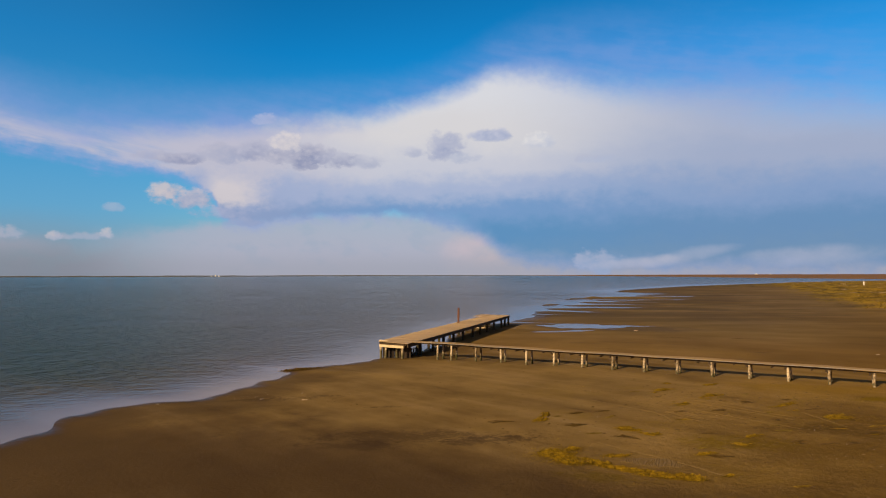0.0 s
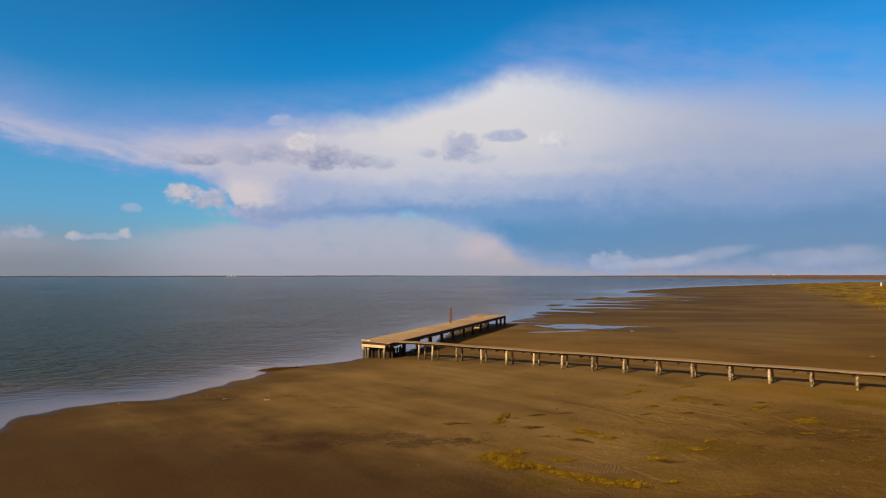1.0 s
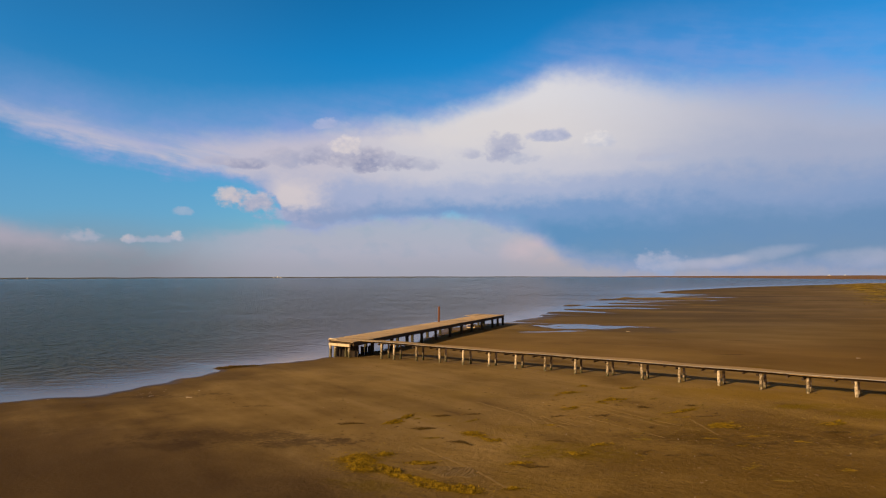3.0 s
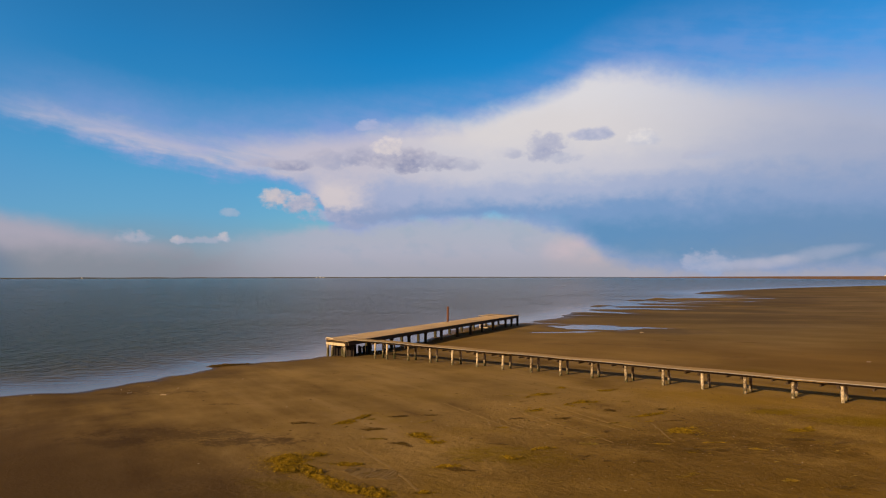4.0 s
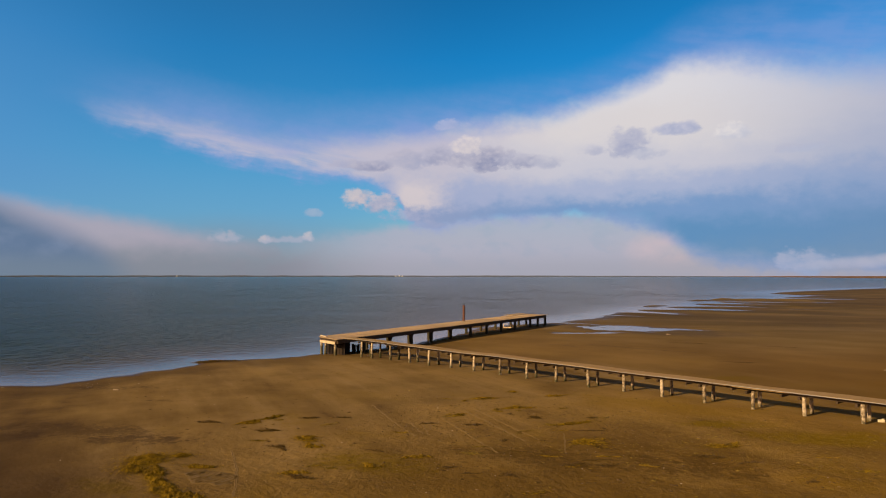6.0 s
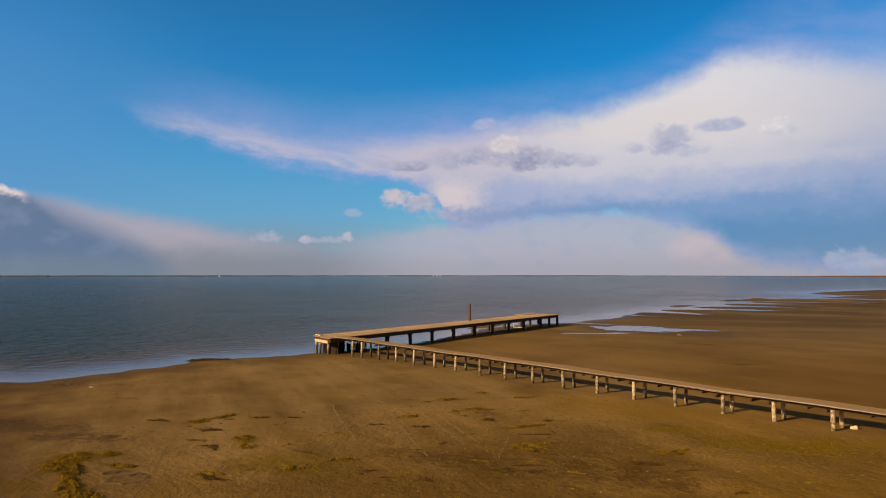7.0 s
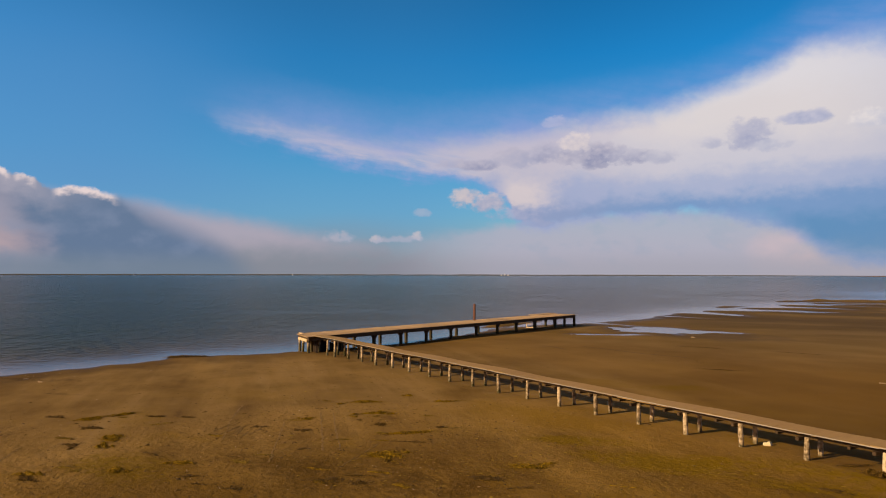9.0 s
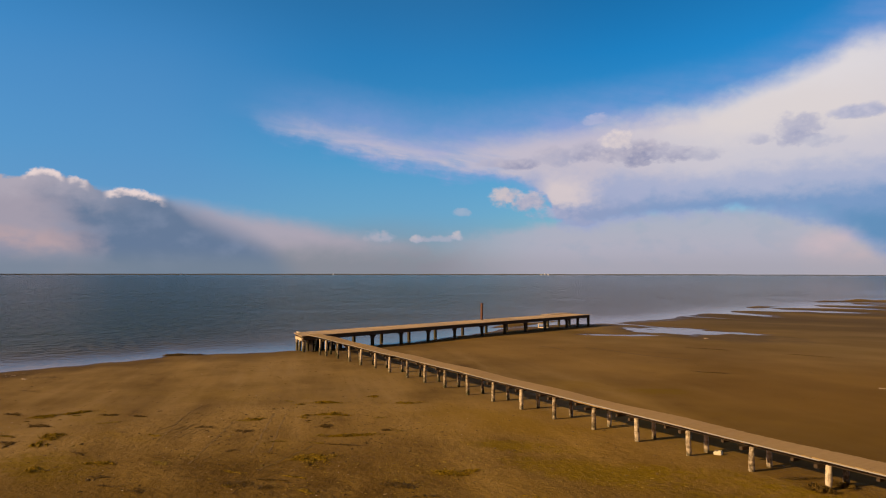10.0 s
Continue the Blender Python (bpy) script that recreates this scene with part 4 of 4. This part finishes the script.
weed_heap(42.3, -0.1, 0.32, 0.2, 0.3, 300, WEED_DARK, "dry brown tangle of weed caught round a pile", 0.14)
weed_heap(42.5, 0.9, 0.3, 0.2, 0.3, 200, WEED_DARK, "dry brown tangle of weed caught round a pile", 0.12)
weed_heap(-7.0, -10.35, 0.9, 0.45, 0.6, 1100, WEED_DARK, "dark brown mound of seaweed at the water's edge", 0.14)
weed_heap(-6.9, -9.2, 1.5, 0.2, 1.1, 400, WEED_DARK, "dark brown line of seaweed along the waterline", 0.12)


scraps = random.Random(77)
for _ in range(46):
    x, y = scraps.gauss(30.5, 5.5), scraps.gauss(-12.5, 5.0)
    if y < -0.8 and x > 17:
        weed_heap(x, y, scraps.uniform(0.15, 0.5), scraps.uniform(0.05, 0.16), scraps.uniform(0.3, 1.3), scraps.randint(8, 34), scraps.choice((WEED, WEED_DIM, WEED_DARK)), "small torn scrap of olive seaweed on the sand", 0.03)


def scatter(name, count, spread, mat, size, label, category, seed):
    """Countless crumbs lying on the sand."""
    r = np.random.RandomState(seed)
    xs, ys = spread(r, count)
    a = r.uniform(0, 6.28, count)
    s = r.uniform(*size, count) * (1 + 0.8 * (r.rand(count) > 0.93))
    zs = ground_height(xs, ys)
    keep = shore_distance(xs, ys) > 1.0
    corners = []
    for k, (u, v, h) in enumerate(((-1.2, -0.5, 0.0), (1.0, -0.6, 0.0), (0.9, 0.6, 0.0), (-0.8, 0.7, 0.0), (0.1, 0.0, 0.3))):
        ju, jv = u * r.uniform(0.6, 1.2, count), v * r.uniform(0.6, 1.2, count)
        corners.append(np.stack([xs + s * (ju * np.cos(a) - jv * np.sin(a)), ys + s * (ju * np.sin(a) + jv * np.cos(a)), zs - 0.004 + h * s], -1))
    v = np.stack(corners, 1)[keep].reshape(-1, 3)
    n = np.arange(len(v) // 5)[:, None] * 5
    faces = np.concatenate([n + np.array(f) for f in ((0, 1, 4), (1, 2, 4), (2, 3, 4), (3, 0, 4))])
    me = bpy.data.meshes.new(name)
    me.from_pydata(v.tolist(), [], faces.tolist())
    me.materials.append(mat)
    tagged(new(name, me), label, category, kind="stuff")


def clumped(cx, cy, sx, sy, clumps):
    def spread(r, n):
        px, py = cx + r.randn(clumps) * sx, cy + r.randn(clumps) * sy
        k = r.randint(0, clumps, n)
        w = r.uniform(0.3, 1.6, clumps)[k]
        u = r.randn(n) * w
        v = r.randn(n) * w * 0.4
        return px[k] + u * 0.8 - v * 0.6, py[k] + u * 0.6 + v * 0.8
    return spread


def broad(cx, cy, sx, sy):
    return lambda r, n: (cx + r.randn(n) * sx, cy + r.randn(n) * sy)


scatter("seaweed_crumbs", 9000, clumped(31, -13, 8, 7, 700), CLOD, (0.010, 0.032), "dark crumbs of dried seaweed strewn over the sand", "seaweed", 1)
scatter("yellow_weed_scraps", 3500, clumped(33, -12, 7, 6, 110), WEED_DIM, (0.007, 0.026), "yellow scraps of dried seaweed strewn over the sand", "seaweed", 2)
scatter("sand_clods", 2600, clumped(30, -12, 7, 6, 520), CLOD, (0.022, 0.062), "damp dark clods and worm casts on the sand", "clods", 11)
scatter("weed_clods", 900, clumped(31, -11, 7, 6, 220), WEED_DARK, (0.018, 0.045), "dark torn tufts of seaweed on the sand", "seaweed", 12)
scatter("weed_clumps", 800, clumped(29.5, -12.5, 7, 5.5, 260), WEED_DARK, (0.035, 0.085), "dark flat clumps of torn seaweed on the sand", "seaweed", 14)
scatter("olive_weed_clumps", 450, clumped(30, -12, 7, 5.5, 240), WEED_DIM, (0.025, 0.07), "flat olive clumps of torn seaweed on the sand", "seaweed", 15)
scatter("pale_sand_clods", 300, clumped(29.5, -13, 7, 5.5, 200), PALE_CLOD, (0.02, 0.045), "dry pale clods thrown up on the sand", "clods", 16)
scatter("dry_weed_flecks", 2600, clumped(35.5, -6.8, 3.2, 2.8, 190), WEED_DIM, (0.018, 0.05), "flecks of dry yellow weed lying by the boardwalk", "seaweed", 17)
scatter("broken_shells", 220, clumped(31, -14, 8, 6, 240), SHELL, (0.012, 0.035), "small bleached bits of shell on the sand", "shells", 3)
scatter("shell_pebbles", 90, broad(22, -13, 14, 11), SHELL, (0.02, 0.045), "single pale shells and pebbles on the sand", "pebbles", 4)
scatter("wrack_crumbs", 3000, clumped(10, 5, 10, 16, 120), WEED_DARK, (0.02, 0.06), "thin lines of dark tide wrack", "seaweed", 7)


scatter("shoreline_shells", 30, clumped(-0.6, -21.2, 1.0, 0.7, 14), SHELL, (0.02, 0.05), "pale shells washed up along the waterline", "shells", 9)


def ripples(x0, y0, long, wide, turn, wave, crest):
    """A patch of ripple marks that sinks into the sand at its ragged rim."""
    gx, gy = np.meshgrid(np.arange(-long, long + 0.01, wave / 6), np.arange(-wide, wide + 0.01, 0.06))
    rim = 1 - (gx / long) ** 2 - (gy / wide) ** 2 + 0.35 * waves(gx, gy, 31, 0.9)
    bend = 0.12 * waves(gx, gy, 33, 1.4) + 0.05 * waves(gx, gy, 35, 0.5)
    saw = ((gx + bend) / wave) % 1.0
    high = np.where(saw < 0.7, saw / 0.7, (1 - saw) / 0.3) * crest * np.clip(rim * 2.5, 0, 1) * (0.8 + 0.35 * waves(gx, gy, 37, 0.6))
    px, py = x0 + gx * math.cos(turn) - gy * math.sin(turn), y0 + gx * math.sin(turn) + gy * math.cos(turn)
    pz = ground_height(px, py) + high - 0.03 * np.clip(0.25 - rim, 0, 1) * 4 + 0.004
    ny, nx = gx.shape
    i = np.arange(nx * ny).reshape(ny, nx)
    quads = np.stack([i[:-1, :-1], i[:-1, 1:], i[1:, 1:], i[1:, :-1]], -1).reshape(-1, 4)
    me = bpy.data.meshes.new("sand_ripples")
    me.from_pydata(np.stack([px, py, pz], -1).reshape(-1, 3).tolist(), [], quads.tolist())
    me.materials.append(RIPPLE)
    tagged(new("sand_ripples", me), "patch of grey ripple marks left by the tide in the sand", "ripples", kind="stuff")


ripples(25.5, -24.05, 1.25, 0.75, 0.25, 0.12, 0.022)


def track(points, width, label, mat=TRACK):
    """Two shallow ridges pressed up beside a groove."""
    bm = bmesh.new()
    r = random.Random(int(points[0][0] * 10))
    rows = []
    for (x0, y0), (x1, y1) in zip(points, points[1:]):
        n = max(2, int(math.hypot(x1 - x0, y1 - y0) / 0.25))
        d = Vector((x1 - x0, y1 - y0)).normalized()
        for i in range(n + (points[-1] == (x1, y1))):
            f = i / n
            x, y = x0 + (x1 - x0) * f + r.gauss(0, 0.02), y0 + (y1 - y0) * f + r.gauss(0, 0.02)
            rows.append([bm.verts.new((x - d.y * w * width, y + d.x * w * width, ground_z(x, y) + h)) for w, h in ((-1.0, -0.01), (-0.6, 0.004 + r.uniform(0, 0.006)), (0.0, 0.002), (0.6, 0.004 + r.uniform(0, 0.006)), (1.0, -0.01))])
    for a, b in zip(rows, rows[1:]):
        for i in range(4):
            bm.faces.new((a[i], a[i + 1], b[i + 1], b[i]))
    tagged(part("drag_track", bm, mat), label, "track", "tracks in the sand")


for pts, w in ((((23.7, -12.2), (26.8, -13.6), (29.9, -15.0)), 0.08), (((22.6, -22.0), (24.9, -22.9), (26.8, -23.8), (28.2, -24.6)), 0.10), (((5.1, -5.8), (7.8, -6.2)), 0.10), (((29.5, -10.6), (31.6, -13.2)), 0.07), (((22.97, -10.2), (26.2, -11.5), (29.3, -12.8)), 0.09), (((23.3, -9.7), (26.4, -11.0), (29.6, -12.2)), 0.07), (((18.8, -12.6), (22.2, -14.1), (25.6, -15.4)), 0.07)):
    track(pts, w * 0.6, "faint drag mark pressed into the sand")
for pts in (((7.2, 22.4), (10.3, 22.6), (14.6, 22.1), (17.2, 23.1), (18.3, 23.0)), ((4.9, 19.2), (6.1, 19.5), (8.4, 19.1))):
    track(pts, 0.16, "dark crease worn into the damp sand flat", CLOD)
for k in range(6):
    x, y = 23.0 + 0.17 * k + rng.uniform(-0.3, 0.3), -14.3 + 0.22 * k
    track(((x, y), (x + rng.uniform(1.0, 2.2), y - rng.uniform(0.9, 1.5))), 0.035, "thin scratch raked across the sand")

bm = bmesh.new()
box(bm, -0.135, 0.135, -0.085, 0.085, -0.02, 0.11, 0.025)
box(bm, 0.02, 0.12, -0.06, 0.05, 0.10, 0.135, 0.012)
for v in bm.verts:
    v.co += Vector((math.sin(v.co.y * 40), math.cos(v.co.x * 33), math.sin(v.co.x * 27))) * 0.012
litter = tagged(part("foam_block", bm, FOAM), "pale broken block of foam lying under the boardwalk", "litter")
litter.matrix_world = pose(38.0, 1.05, ground_z(38, 1.05), 3, -4, 25)
for x, y, s, turn in ((33.2, 20.9, 0.16, 40), (6.0, 40.2, 0.24, 10), (3.9, -20.6, 0.17, 40), (1.0, -21.3, 0.14, 80)):
    bm = bmesh.new()
    box(bm, -s, s, -s * 0.35, s * 0.35, -0.02, s * 0.3, s * 0.08)
    ob = tagged(part("driftwood_scrap", bm, DRIFT), "bleached scrap of driftwood on the sand", "driftwood", "scraps of driftwood")
    ob.matrix_world = pose(x, y, ground_z(x, y), 0, 3, turn)

# a broken frame under the pier head
crate = tagged(new("broken_frame"), "broken pale timber frame lying under the pier head", "debris")
gz = max(ground_z(-15.0, 35.2), -0.12)
crate.matrix_world = pose(-15.0, 35.2, gz, 0, 0, 24) @ Matrix.Scale(0.75, 4)
for x0, x1, y0, y1, z0, z1 in ((-0.9, 0.9, -0.06, 0.06, 0.0, 0.12), (-0.9, 0.9, -0.06, 0.06, 0.62, 0.72), (-0.9, -0.78, -0.05, 0.05, 0.12, 0.62), (0.5, 0.62, -0.05, 0.05, 0.12, 0.62), (-0.3, 1.7, 0.5, 0.6, 0.0, 0.12)):
    bm = bmesh.new()
    box(bm, x0, x1, y0, y1, z0, z1, 0.01)
    part("slat", bm, PALE, crate)

# ---- deck boards ----
board_meshes = []
for k in range(4):
    bm = bmesh.new()
    r2 = random.Random(90 + k)
    box(bm, -0.0741, 0.0741, -0.565, 0.565, -0.045, 0.0, 0.003)
    for v in bm.verts:
        v.co.z += r2.uniform(-0.0025, 0.0025)
        v.co.y += r2.uniform(-0.02, 0.02)
    board_meshes.append(mesh_of(bm, "board", PLANK))
x = -2.55
far_boards = []
while x < BENTS[-1] + 0.5:
    m = pose(x, 0.37 + rng.uniform(-0.025, 0.025), DECK_Z + sag(x) + rng.uniform(-0.001, 0.001), rng.uniform(-0.1, 0.1), rng.uniform(-0.12, 0.12), rng.uniform(-0.1, 0.1))
    if x < 42.2:
        piece("board", board_meshes[rng.randrange(4)], boardwalk, m)
    else:
        far_boards.append(m)
    x += 0.1495
bm = bmesh.new()
for m in far_boards:
    for v in box(bm, -0.0735, 0.0735, -0.565, 0.565, -0.045, 0.0):
        v.co = m @ v.co
tagged(part("board", bm, PLANK, boardwalk), kind="stuff")
HEAD_PLANK = wood("sun_bleached_head_boards", (0.34, 0.252, 0.158), (0.475, 0.362, 0.238), 0, (0.23, 0.166, 0.10), vary=0.16)
head_boards = []
for k in range(4):
    bm = bmesh.new()
    r2 = random.Random(95 + k)
    box(bm, -HEAD_WIDE - 0.05, 0.06, -0.0735, 0.0735, -0.05, 0.0, 0.005)
    for v in bm.verts:
        v.co.z += r2.uniform(-0.005, 0.005)
        v.co.x += r2.uniform(-0.03, 0.03)
    head_boards.append(mesh_of(bm, "board", HEAD_PLANK))
bm = bmesh.new()
box(bm, -1.5, 0.0, -0.0735, 0.0735, -0.05, 0.0, 0.005)
side_board = mesh_of(bm, "board", HEAD_PLANK)
s = 0.0
while s < SLANT + 0.05:
    w0 = min(HEAD_WIDE, HEAD_WIDE * s / SLANT + 0.25)
    bm = bmesh.new()
    box(bm, -w0, 0.06, -0.0735, 0.0735, -0.05, 0.0, 0.005)
    ob = part("board", bm, HEAD_PLANK, pier_head)
    ob.matrix_local = pose(0, s, rng.uniform(-0.006, 0.006))
    s += 0.152
while s < HEAD_LONG:
    piece("board", head_boards[rng.randrange(4)], pier_head, pose(rng.uniform(-0.03, 0.03), s, rng.uniform(-0.007, 0.007), rng.uniform(-1, 1), rng.uniform(-0.15, 0.15), rng.uniform(-0.3, 0.3)))
    if 39.6 < s:
        piece("board", side_board, pier_head, pose(-HEAD_WIDE + 0.35, s, 0.052 + rng.uniform(-0.004, 0.004), 0, 0.0, rng.uniform(-0.6, 0.6)))
    s += 0.152
